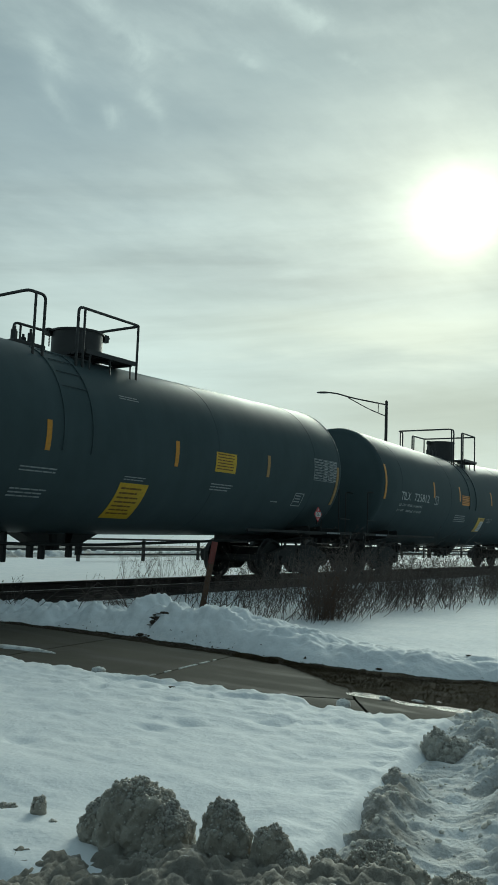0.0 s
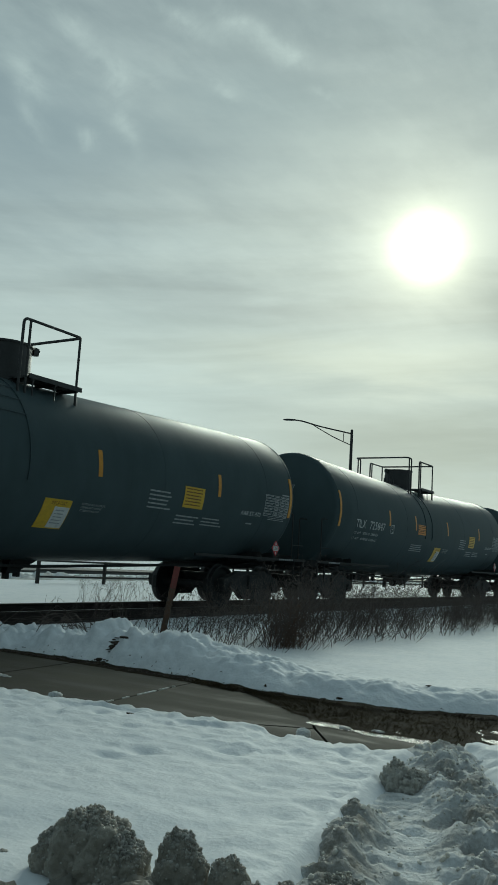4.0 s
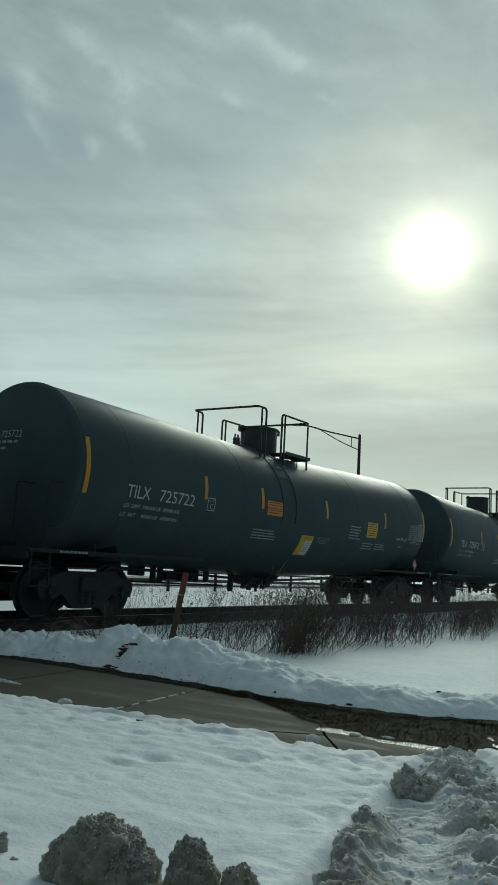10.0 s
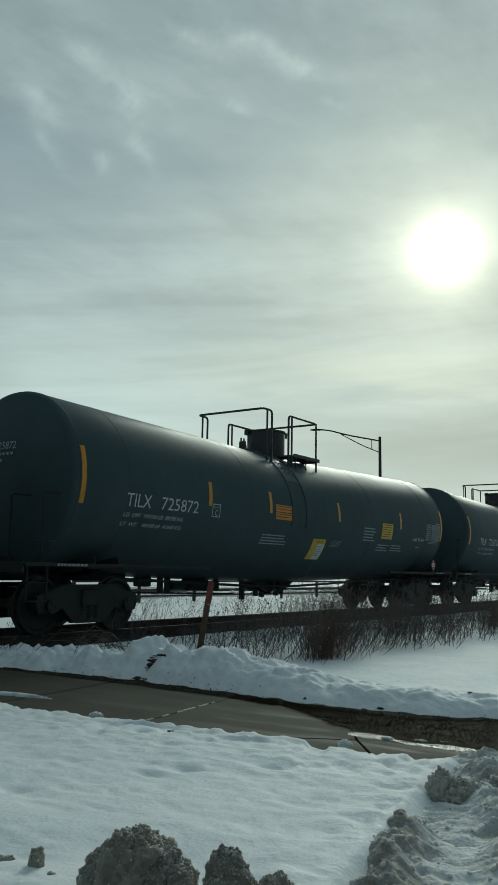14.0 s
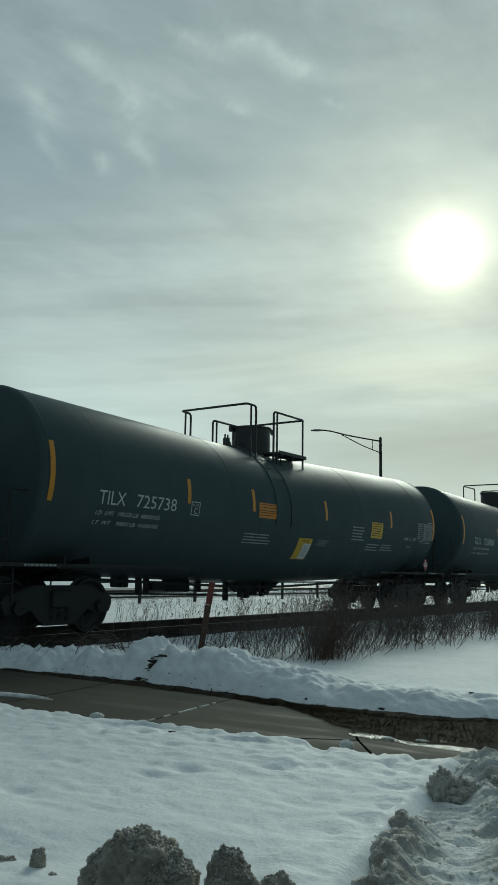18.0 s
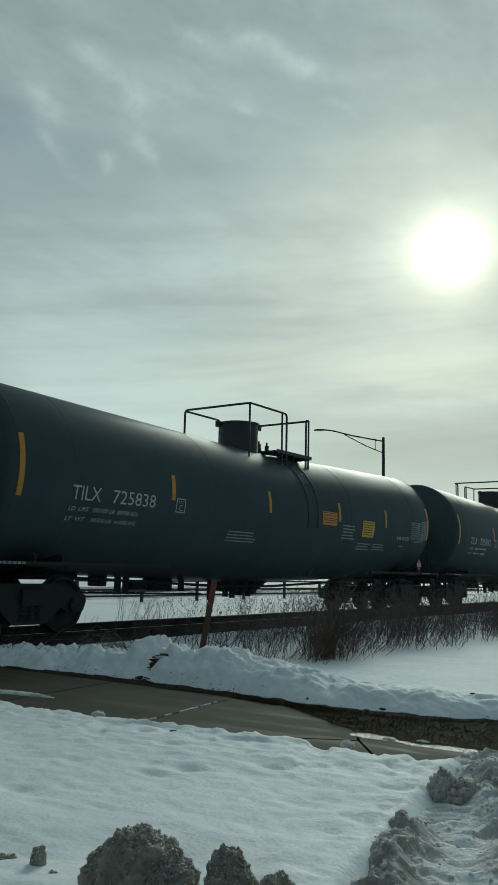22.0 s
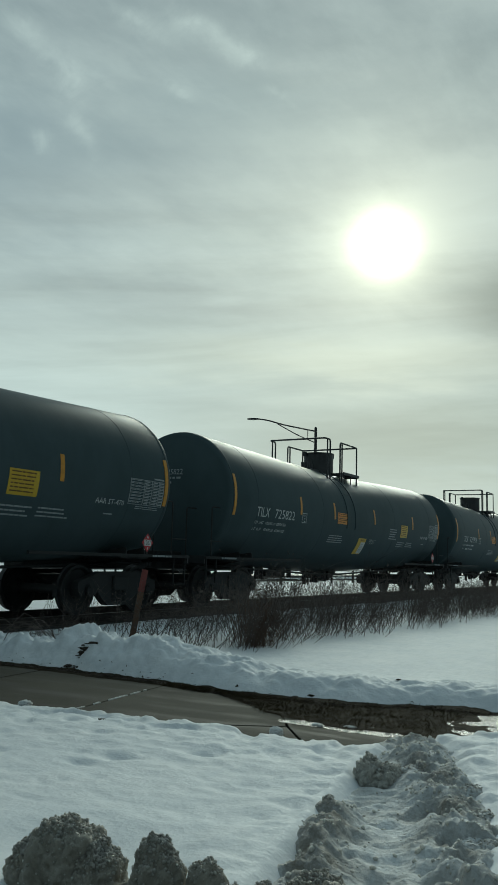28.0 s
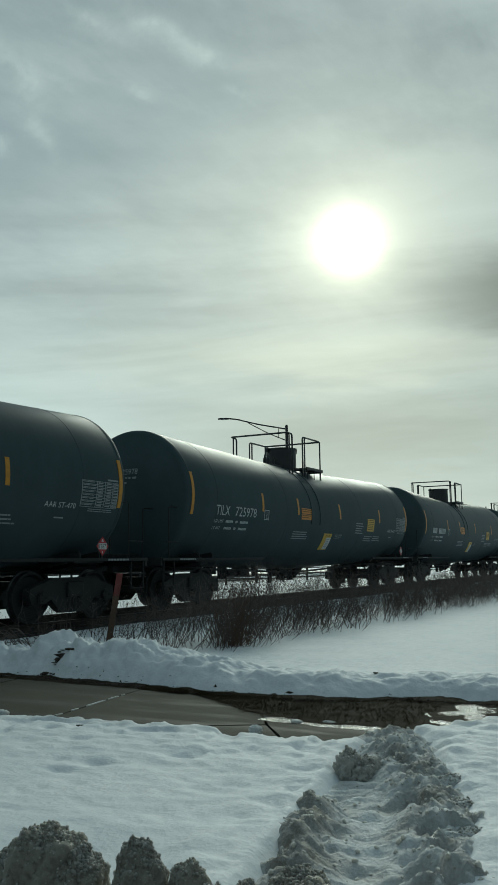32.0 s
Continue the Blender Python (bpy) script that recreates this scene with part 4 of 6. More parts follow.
        for q in ((2.41, 3.12, -9.5, -24.4, 5, 12), (3.38, 4.15, -25.2, -34.0, 3, 14), (4.27, 5.12, -24.8, -33.0, 3, 15)):
            stuff(decals("stencil_print", bars(*q), FAINT, car))
        tank_text("stencil", "AAR ST-470", 5.62, 6.44, -14.3, -18.0, LETTER, car, "white stencilled letters AAR ST-470")
        stuff(decals("stencil_print", [(5.95, 6.2, -24.5, -25.4)], FAINT, car))
    # data table near the end
    up = 8.0 if elder else 0.0
    rows = [(6.55, 7.62, 2.2 - i * 2.25, 2.2 - i * 2.25 - 0.35) for i in range(9)] + [(u, u + 0.016, 2.2, -16.1) for u in (6.55, 6.98, 7.22, 7.45, 7.61)]
    for i in range(8):
        rows += [(p[0], p[1], p[2], p[3]) for p in bars(6.58, 6.95, 1.5 - i * 2.25, 0.2 - i * 2.25, 1, 30 + i)]
        rows += [(u + 0.03, u + 0.17, 1.5 - i * 2.25, 0.6 - i * 2.25) for u in (6.99, 7.24, 7.45)]
    stuff(decals("data_table", [(a, b, c + up, d + up) for a, b, c, d in rows], FAINT, car, "white stencilled inspection table"))
    if not elder:
        stuff(decals("stencil_print", bars(6.8, 7.6, -17.2, -20.0, 2, 16) + [(7.3, 7.62, 4.3, 3.2)], FAINT, car))
    # clearance plate mark
    s = 0.14 if sister else 0.0
    p0, p1, q0, q1 = -4.20 + s, -3.94 + s, -5.3, -15.0
    stuff(decals("plate_mark", [(p0, p1, q0, q0 - 0.6), (p0, p1, q1 + 0.6, q1), (p0, p0 + 0.014, q0, q1), (p1 - 0.014, p1, q0, q1)], LETTER, car))
    tank_text("stencil", "PLATE", p0 + 0.045, p1 - 0.045, -6.7, -8.6, FAINT, car)
    tank_text("stencil", "C", p0 + 0.09, p1 - 0.075, -9.6, -13.8, LETTER, car)
    # manway housing on top
    zt, zl = Z_TANK + R_TANK, axis(0) + R_TANK
    hood = bmesh.new()
    cyl(hood, (hx, 0, zl - 0.12), (hx, 0, zt + 0.44), 0.47, 40)
    h = part("manway_housing", hood, STEEL, car, "round black steel manway housing", True, 35)
    bm = bmesh.new()
    cyl(bm, (hx, 0, zt + 0.44), (hx, 0, zt + 0.475), 0.50, 40)
    cyl(bm, (hx, 0, zt + 0.475), (hx, 0, zt + 0.50), 0.49, 40, 0.30)
    part("lid", bm, STEEL, h, "", True, 30)
    for a, r in ((2.6, 0.52), (-0.55, 0.52)):
        bm = bmesh.new()
        x, y = hx + r * math.cos(a), r * math.sin(a)
        box(bm, x - 0.06, x + 0.06, y - 0.05, y + 0.05, zt + 0.36, zt + 0.50, 0.012)
        cyl(bm, (x - 0.08, y, zt + 0.46), (x + 0.10, y, zt + 0.46), 0.025, 8)
        part("latch", bm, STEEL, h)
    bm = bmesh.new()
    for i in range(9):
        z = zt + 0.38 - 0.028 * i
        cyl(bm, (hx - 0.53, 0.16, z), (hx - 0.53, 0.16, z - 0.022), 0.011, 6)
        cyl(bm, (hx - 0.545, 0.16, z - 0.012), (hx - 0.515, 0.16, z - 0.012), 0.008, 6)
    part("safety_chain", bm, STEEL, h)
    # valve plate beside the housing
    v = -1 if not sister else 1
    bm = bmesh.new()
    box(bm, v * 0.92 - 0.34, v * 0.92 + 0.34, -0.30, 0.34, zl - 0.12, zl + 0.06, 0.02)
    base = part("fittings_plate", bm, STEEL, car)
    for dx, dy, hh in ((-0.22, -0.12, 0.18), (-0.02, 0.10, 0.24), (0.16, -0.10, 0.20), (0.22, 0.16, 0.15)):
        bm = bmesh.new()
        x = v * 0.92 + dx
        cyl(bm, (x, dy, zl + 0.05), (x, dy, zl + 0.14 + hh * 0.6), 0.05, 10)
        cyl(bm, (x, dy, zl + 0.14 + hh * 0.6), (x, dy, zl + 0.14 + hh), 0.022, 8)
        part("valve", bm, STEEL, base)
    # walkway planks each side of the housing, on brackets
    w0, w1 = (0.15, 1.72) if sister else (-0.30, 0.94)
    for s in (-1, 1):
        bm = bmesh.new()
        for i in range(4):
            y = s * (0.56 + i * 0.115)
            box(bm, w0, w1, y - 0.048, y + 0.048, zl - 0.055, zl - 0.02)
        box(bm, w0, w1, s * 1.00 - 0.012, s * 1.00 + 0.012, zl - 0.075, zl + 0.005)
        plat = part("walkway", bm, STEEL, car)
        for x in (w0 + 0.12, (w0 + w1) / 2, w1 - 0.1):
            bm = bmesh.new()
            box(bm, x - 0.02, x + 0.02, s * 0.50, s * 1.0, zl - 0.10, zl - 0.056)
            cyl(bm, (x, s * 0.97, zl - 0.06), (x, s * 0.98, zl - 0.36), 0.016, 6)
            part("bracket", bm, STEEL, plat)
    zr, zf = 4.655, zl - 0.34
    if not sister:
        ex = 0.18 if elder else 0.0
        rail_frame([(-1.22, -0.96, zf), (-1.22, -0.96, zr), (-1.58, -0.96, zr), (-1.58, 0.92, zr), (-1.22, 0.92, zr), (-1.22, 0.92, zf)], car)
        rail_frame([(-0.48, -0.96, zf), (-0.48, -0.96, zr), (0.88 + ex, -0.96, zr), (0.88 + ex, 0.98, zr), (-0.26, 0.98, zr), (-0.26, 0.98, zf)], car)
        posts = [(-1.42, -0.96), (-1.42, 0.92), (-0.33, -0.96), (0.84 + ex, -0.96), (-0.10, 0.98), (0.84 + ex, 0.98)]
    else:
        rail_frame([(-0.92, 0.90, zf), (-0.92, 0.90, zr), (-0.92, -0.96, zr), (0.62, -0.96, zr), (0.62, -0.96, zf)], car)
        rail_frame([(-0.88, 0.90, zr - 0.02), (0.45, 0.90, zr - 0.02), (0.45, 0.90, zf)], car)
        rail_frame([(1.52, -0.96, zf), (1.52, -0.96, zr), (1.68, -0.96, zr), (1.68, 0.92, zr), (1.52, 0.92, zr), (1.52, 0.92, zf)], car)
        posts = [(-0.90, -0.94), (0.42, -0.96), (1.66, -0.95), (1.66, 0.92)]
    for x, y in posts:
        part("rail_post", tube([(x, y, zf), (x, y, zr)], 0.023, 8), STEEL, car, smooth=True, angle=60)
    # ladder that follows the barrel down each side
    l0, l1 = (0.72, 1.16) if sister else (-1.20, -0.58)
    for s in (-1, 1):
        lad = new("ladder")
        lad.parent = car
        for u in (l0, l1):
            pts = [(u, s * (R_TANK + 0.014) * math.cos(radians(a)), axis(u) + (R_TANK + 0.014) * math.sin(radians(a))) for a in range(66, -14, -4)]
            bm = bmesh.new()
            rows_ = []
            for x, y, z in pts:
                rows_.append([bm.verts.new((x + dx, y + s * dy, z)) for dx, dy in ((-0.03, -0.05), (0.03, -0.05), (0.03, 0.008), (-0.03, 0.008))])
            for a, b in zip(rows_, rows_[1:]):
                for j in range(4):
                    bm.faces.new((a[j], a[(j + 1) % 4], b[(j + 1) % 4], b[j]))
            bmesh.ops.recalc_face_normals(bm, faces=bm.faces)
            part("stringer", bm, TANK, lad)
        for a in range(62, 28, -11):
            y, z = s * (R_TANK + 0.012) * math.cos(radians(a)), axis(l0) + (R_TANK + 0.012) * math.sin(radians(a))
            part("rung", tube([(l0, y, z), (l1, y, z)], 0.009, 6), TANK, lad)
    # ends: stub sill, bolster, platforms, grab irons, coupler, placards
    for e in (-1, 1):
        bm = bmesh.new()
        box(bm, e * 5.2, e * 8.85, -0.24, 0.24, 0.72, 1.12, 0.02)
        part("stub_sill", bm, GRIME, car)
        bm = bmesh.new()
        for k in (-0.28, 0.28):
            prof = [(-1.42, 0.98), (-1.42, 1.10), (-1.38, 1.14), (-0.9, 1.06), (-0.4, 0.95), (0.4, 0.95), (0.9, 1.06), (1.38, 1.14), (1.42, 1.10), (1.42, 0.98), (0.4, 0.80), (-0.4, 0.80)]
            lo = [bm.verts.new((e * 6.95 + k - 0.015, a, b)) for a, b in prof]
            hi = [bm.verts.new((e * 6.95 + k + 0.015, a, b)) for a, b in prof]
            bm.faces.new(lo)
            bm.faces.new(hi)
            for i in range(len(prof)):
                j = (i + 1) % len(prof)
                bm.faces.new((lo[i], lo[j], hi[j], hi[i]))
        box(bm, e * 6.95 - 0.42, e * 6.95 + 0.42, -1.40, 1.40, 0.93, 0.975, 0.005)
        bmesh.ops.recalc_face_normals(bm, faces=bm.faces)
        part("body_bolster", bm, GRIME, car)
        bm = bmesh.new()
        cyl(bm, (e * 6.95, 0, 0.66), (e * 6.95, 0, 0.94), 0.2, 20)
        part("center_plate", bm, GRIME, car)
        for s in (-1, 1):
            bm = bmesh.new()
            box(bm, e * 4.1, e * 8.75, s * 1.40, s * 1.46, 0.96, 1.015, 0.006)
            part("side_sill", bm, GRIME, car)
            # grab irons and corner step at the end
            part("grab_iron", tube([(e * 8.30, s * 1.30, 1.03), (e * 8.30, s * 1.30, 2.12), (e * 7.95, s * 1.28, 2.12)], 0.016, 6, 0.06), GRIME, car)
            part("grab_iron", tube([(e * 8.45, s * 0.72, 1.03), (e * 8.45, s * 0.72, 2.10), (e * 8.05, s * 0.72, 2.10)], 0.016, 6, 0.06), GRIME, car)
            part("grab_iron", tube([(e * 8.60, s * 1.44, 1.35), (e * 8.10, s * 1.44, 1.35)], 0.013, 6), GRIME, car)
            bm = bmesh.new()
            for z in (0.42, 0.70):
                box(bm, e * 8.25, e * 8.65, s * 1.36, s * 1.44, z, z + 0.02)
            for x in (8.25, 8.65):
                box(bm, e * x - 0.012, e * x + 0.012, s * 1.38, s * 1.42, 0.42, 0.97)
            part("corner_step", bm, GRIME, car)
            decals_bar = bmesh.new()
            rnd = random.Random(5)
            x = 7.45
            while x < 8.1:
                w = 0.03 + rnd.random() * 0.05
                box(decals_bar, e * x, e * (x + w), s * 1.461, s * 1.464, 0.97, 1.005)
                x += w + 0.02
            stuff(part("stencil_print", decals_bar, FAINT, car))
        bm = bmesh.new()
        box(bm, e * 8.05, e * 8.75, -1.42, 1.42, 0.985, 1.02)
        box(bm, e * 8.72, e * 8.76, -1.42, 1.42, 0.86, 1.03)
        part("end_platform", bm, STEEL, car)
        bm = bmesh.new()
        box(bm, e * 8.5, e * 9.0, -0.09, 0.09, 0.78, 0.98, 0.03)
        box(bm, e * 8.93, e * 9.06, -0.17, 0.14, 0.74, 1.02, 0.05)
        part("coupler", bm, GRIME, car)
        part("air_hose", tube([(e * 8.7, 0.34, 0.84), (e * 8.95, 0.34, 0.70), (e * 9.04, 0.22, 0.42), (e * 9.05, 0.05, 0.38)], 0.025, 8, 0.12), GRIME, car)
        for where in ("side", "end"):
            hold = new("placard")
            hold.parent = car
            if where == "side":
                hold.matrix_basis = Matrix.Translation((7.05, -1.425, 1.42) if elder else (7.31, -1.425, 1.24))
            else:
                hold.matrix_basis = Matrix.Translation((e * 8.30, 0.58, 1.72)) @ Matrix.Rotation(radians(-90 if e < 0 else 90), 4, "Z")
            if where == "side" and e < 0:
                hold.matrix_basis = Matrix.Translation((-7.31, 1.425, 1.24)) @ Matrix.Rotation(math.pi, 4, "Z")
            bm = bmesh.new()
            box(bm, -0.03, 0.03, 0.006, 0.03, -0.24, 0.0)
            box(bm, -0.13, 0.13, 0.002, 0.008, -0.13, 0.13, 0.002)
            part("holder", bm, GRIME, hold)
            bm = bmesh.new()
            bmesh.ops.create_cube(bm, size=1.0, matrix=Matrix.Rotation(radians(45), 4, "Y") @ Matrix.Diagonal((0.255, 0.004, 0.255, 1)))
            part("diamond", bm, RED, hold, "red diamond placard with the number 1267")
            bm = bmesh.new()
            box(bm, -0.118, 0.118, -0.005, -0.003, -0.058, 0.058)
            part("number_field", bm, WHITE, hold)
            flat_text("number", "1267", (-0.10, -0.0065, -0.045), (1, 0, 0), 0.09, 0.20, INK, hold)
            bm = bmesh.new()
            vs = [bm.verts.new(v) for v in ((-0.035, -0.004, 0.085), (0.035, -0.004, 0.085), (0.0, -0.004, 0.145))]
            bm.faces.new(vs)
            part("symbol", bm, WHITE, hold)
            bm = bmesh.new()
            box(bm, -0.012, 0.012, -0.005, -0.003, -0.135, -0.085)
            part("class_number", bm, WHITE, hold)
    # belly: outlet housing, skids, brake gear
    zb = axis(0) - R_TANK
    bm = bmesh.new()
    cyl(bm, (0.1, 0, zb - 0.20), (0.1, 0, zb + 0.08), 0.24, 18)
    cyl(bm, (0.1, 0, zb - 0.28), (0.1, 0, zb - 0.20), 0.14, 14)
    part("bottom_outlet", bm, GRIME, car)
    for k in (-1, 1):
        bm = bmesh.new()
        prof = [(0.1 + k * 0.95, zb + 0.05), (0.1 + k * 0.42, zb - 0.20), (0.1 + k * 0.22, zb - 0.20), (0.1 + k * 0.30, zb + 0.05)]
        lo = [bm.verts.new((a, -0.22, b)) for a, b in prof]
        hi = [bm.verts.new((a, 0.22, b)) for a, b in prof]
        bm.faces.new(lo)
        bm.faces.new(hi)
        for i in range(4):
            bm.faces.new((lo[i], lo[(i + 1) % 4], hi[(i + 1) % 4], hi[i]))
        bmesh.ops.recalc_face_normals(bm, faces=bm.faces)
        part("outlet_skid", bm, GRIME, car)
    part("brake_pipe", tube([(-8.6, -0.42, 0.84), (-5.0, -0.42, 0.74), (-0.9, -0.35, 0.60), (0.9, -0.35, 0.60), (5.0, -0.42, 0.74), (8.6, -0.42, 0.84)], 0.028, 8, 0.2), GRIME, car)
    part("brake_rod", tube([(-6.3, 0.2, 0.50), (-1.0, 0.2, 0.42)], 0.02, 6), GRIME, car)
    for x, low in ((-3.95, 0.47), (-3.72, 0.47), (-2.42, 0.50), (-2.02, 0.50), (-1.0, 0.29), (-0.42, 0.36), (-0.16, 0.33), (0.48, 0.36), (0.72, 0.40)):
        bm = bmesh.new()
        box(bm, x - 0.035, x + 0.035, -0.10, 0.02, low, axis(x) - R_TANK + 0.06, 0.008)
        part("pipe_hanger", bm, GRIME, car)
    bm = bmesh.new()
    x0, x1 = -3.10, -2.62
    cyl(bm, (x0, -0.05, 0.66), (x1, -0.05, 0.66), 0.15, 20)
    cyl(bm, (x0 - 0.06, -0.05, 0.66), (x0, -0.05, 0.66), 0.09, 20, 0.15)
    cyl(bm, (x1, -0.05, 0.66), (x1 + 0.06, -0.05, 0.66), 0.15, 20, 0.09)
    part("air_reservoir", bm, GRIME, car, "dark rounded brake air reservoir", True, 40)
    bm = bmesh.new()
    box(bm, -2.98, -2.74, -0.10, 0.05, 0.70, 0.86, 0.01)
    part("reservoir_bracket", bm, GRIME, car)
    bm = bmesh.new()
    box(bm, -3.66, -3.22, -0.16, 0.06, 0.54, 0.68, 0.02)
    part("brake_cylinder", bm, GRIME, car)
    bm = bmesh.new()
    box(bm, -4.62, -4.40, -0.2, 0.1, 0.60, 0.84, 0.03)
    part("control_valve", bm, GRIME, car)
    for x in (-6.95, 6.95):
        truck(car, x)
    return car


plain_brown = plain("brown_print", (0.14, 0.07, 0.01), 0.6)

# car by car: number as far as it can be read, load lines as far as they can be read
TRAIN = [(None, None, None, None), ("725812", "195400", "90600", ("88600", "41100")), ("725847", "195300", "90700", ("88600", "41100")),
         ("725722", "196000", "90000", ("88900", "40800")), ("725872", "195500", "90500", ("88700", "41000")), ("725738", "195200", "90800", ("88500", "41200")),
         ("725838", "195700", "90300", ("88700", "41000")), ("725852", None, None, None), ("725822", "195600", "90400", ("88700", "41000")), ("725978", None, None, None),
         (None, None, None, None), (None, None, None, None), (None, None, None, None)]
regular = None
cars = []
for i in range(len(TRAIN)):
    if i == 0:
        R_TANK, Z_TANK, DIP, LIFT = 1.59, 2.42, 0.11, 0.05
        car = build_car("elder")
        R_TANK, Z_TANK, DIP, LIFT = 1.542, 2.38, 0.20, 0.03
    elif i == 6:
        car = build_car("sister")
    elif regular is None:
        car = regular = build_car("regular")
    else:
        car = copy_thing(regular, Matrix.Identity(4))
    tagged(car, "older plain dark railroad tank car with yellow notices" if i == 0 else "dark blue-black railroad tank car with amber stripes and white stencils", "tank car", "tank cars of one train")
    cars.append(car)


def head_x(y, z):
    """Just outside the dished head at the train's tail side."""
    r = min(1.0, math.hypot(y, z - Z_TANK) / (R_TANK * 0.93))
    return -(HALF + 0.06 + 0.24 * (1 - r * r)) - 0.008


def letter_car(car, number, load, light, kilos, seed):
    """What differs from car to car: its reporting mark and load lines."""
    if number:
        tank_text("reporting_mark", "TILX", -6.64, -6.0, -5.2, -13.7, LETTER, car, "white stencilled letters")
        tank_text("reporting_mark", number, -5.72, -4.64, -5.2, -13.7, LETTER, car, "white stencilled car number")
        mark = flat_text("end_mark", "TILX " + number, (0, 0.60, 2.90), (0, -1, 0), 0.13, 0.92, END_PAINT, car, "faint white car number on the tank head")
        for v in mark.data.vertices:
            v.co.x = head_x(v.co.y, v.co.z)
    else:
        stuff(decals("reporting_mark", [(u, u + 0.12, -5.2, -13.7) for u in (-6.62, -6.46, -6.3, -6.14, -5.72, -5.54, -5.36, -5.18, -5.0, -4.82)], LETTER, car, "white stencilled car number, unreadable"))
    bm = bmesh.new()
    rnd = random.Random(seed)
    for z, end in ((2.80, -0.26), (2.69, 0.02)):
        y = 0.60
        while y > end:
            w = 0.05 + rnd.random() * 0.08
            x = head_x(y - w / 2, z)
            box(bm, x - 0.004, x + 0.02, y - w, y, z, z + 0.045)
            y -= w + 0.04
    stuff(part("stencil_print", bm, FAINT, car))
    if load:
        tank_text("load_limit", "LD  LMT  %s LB  %s KG" % (load, kilos[0]), -6.65, -5.04, -17.8, -20.6, LETTER, car, shear=0.2)
        tank_text("light_weight", "LT  WT    %s LB  %s KG" % (light, kilos[1]), -6.66, -5.03, -24.2, -26.9, LETTER, car, shear=0.2)
    else:
        tank_text("load_limit", "LD LMT", -6.65, -6.22, -17.8, -20.6, LETTER, car, shear=0.2)
        tank_text("light_weight", "LT WT", -6.66, -6.28, -24.2, -26.9, LETTER, car, shear=0.2)
        stuff(decals("stencil_print", [(-6.1 + i * 0.058, -6.1 + i * 0.058 + 0.04, -18.0 - d, -20.2 - d) for d in (0, 6.4) for i in range(19) if i not in (6, 7, 10, 11)], LETTER, car))


for i, car in enumerate(cars):
    if i:
        letter_car(car, *TRAIN[i], 40 + i)
class Sticks:
    """Thin tapered stems, gathered into one mesh."""

    def __init__(self):
        self.v, self.f = [], []

    def stem(self, pts, r0, r1):
        k, n = len(self.v), len(pts)
        for i, p in enumerate(pts):
            r = r0 + (r1 - r0) * i / (n - 1)
            for j in range(3):
                a = 2.094 * j + 0.4
                self.v.append((p[0] + r * math.cos(a), p[1] + r * math.sin(a), p[2] + r * 0.3 * math.cos(a * 2)))
        for i in range(n - 1):
            for j in range(3):
                a, b = k + 3 * i + j, k + 3 * i + (j + 1) % 3
                self.f.append((a, b, b + 3, a + 3))

    def head(self, p, r):
        k = len(self.v)
        self.v += [(p[0] + r, p[1], p[2]), (p[0] - r, p[1], p[2]), (p[0], p[1] + r, p[2]), (p[0], p[1] - r, p[2]), (p[0], p[1], p[2] + r * 1.3), (p[0], p[1], p[2] - r)]
        for a, b in ((0, 2), (2, 1), (1, 3), (3, 0)):
            self.f += [(k + a, k + b, k + 4), (k + b, k + a, k + 5)]

    def mesh(self, name):
        return mesh_of(name, self.v, self.f)



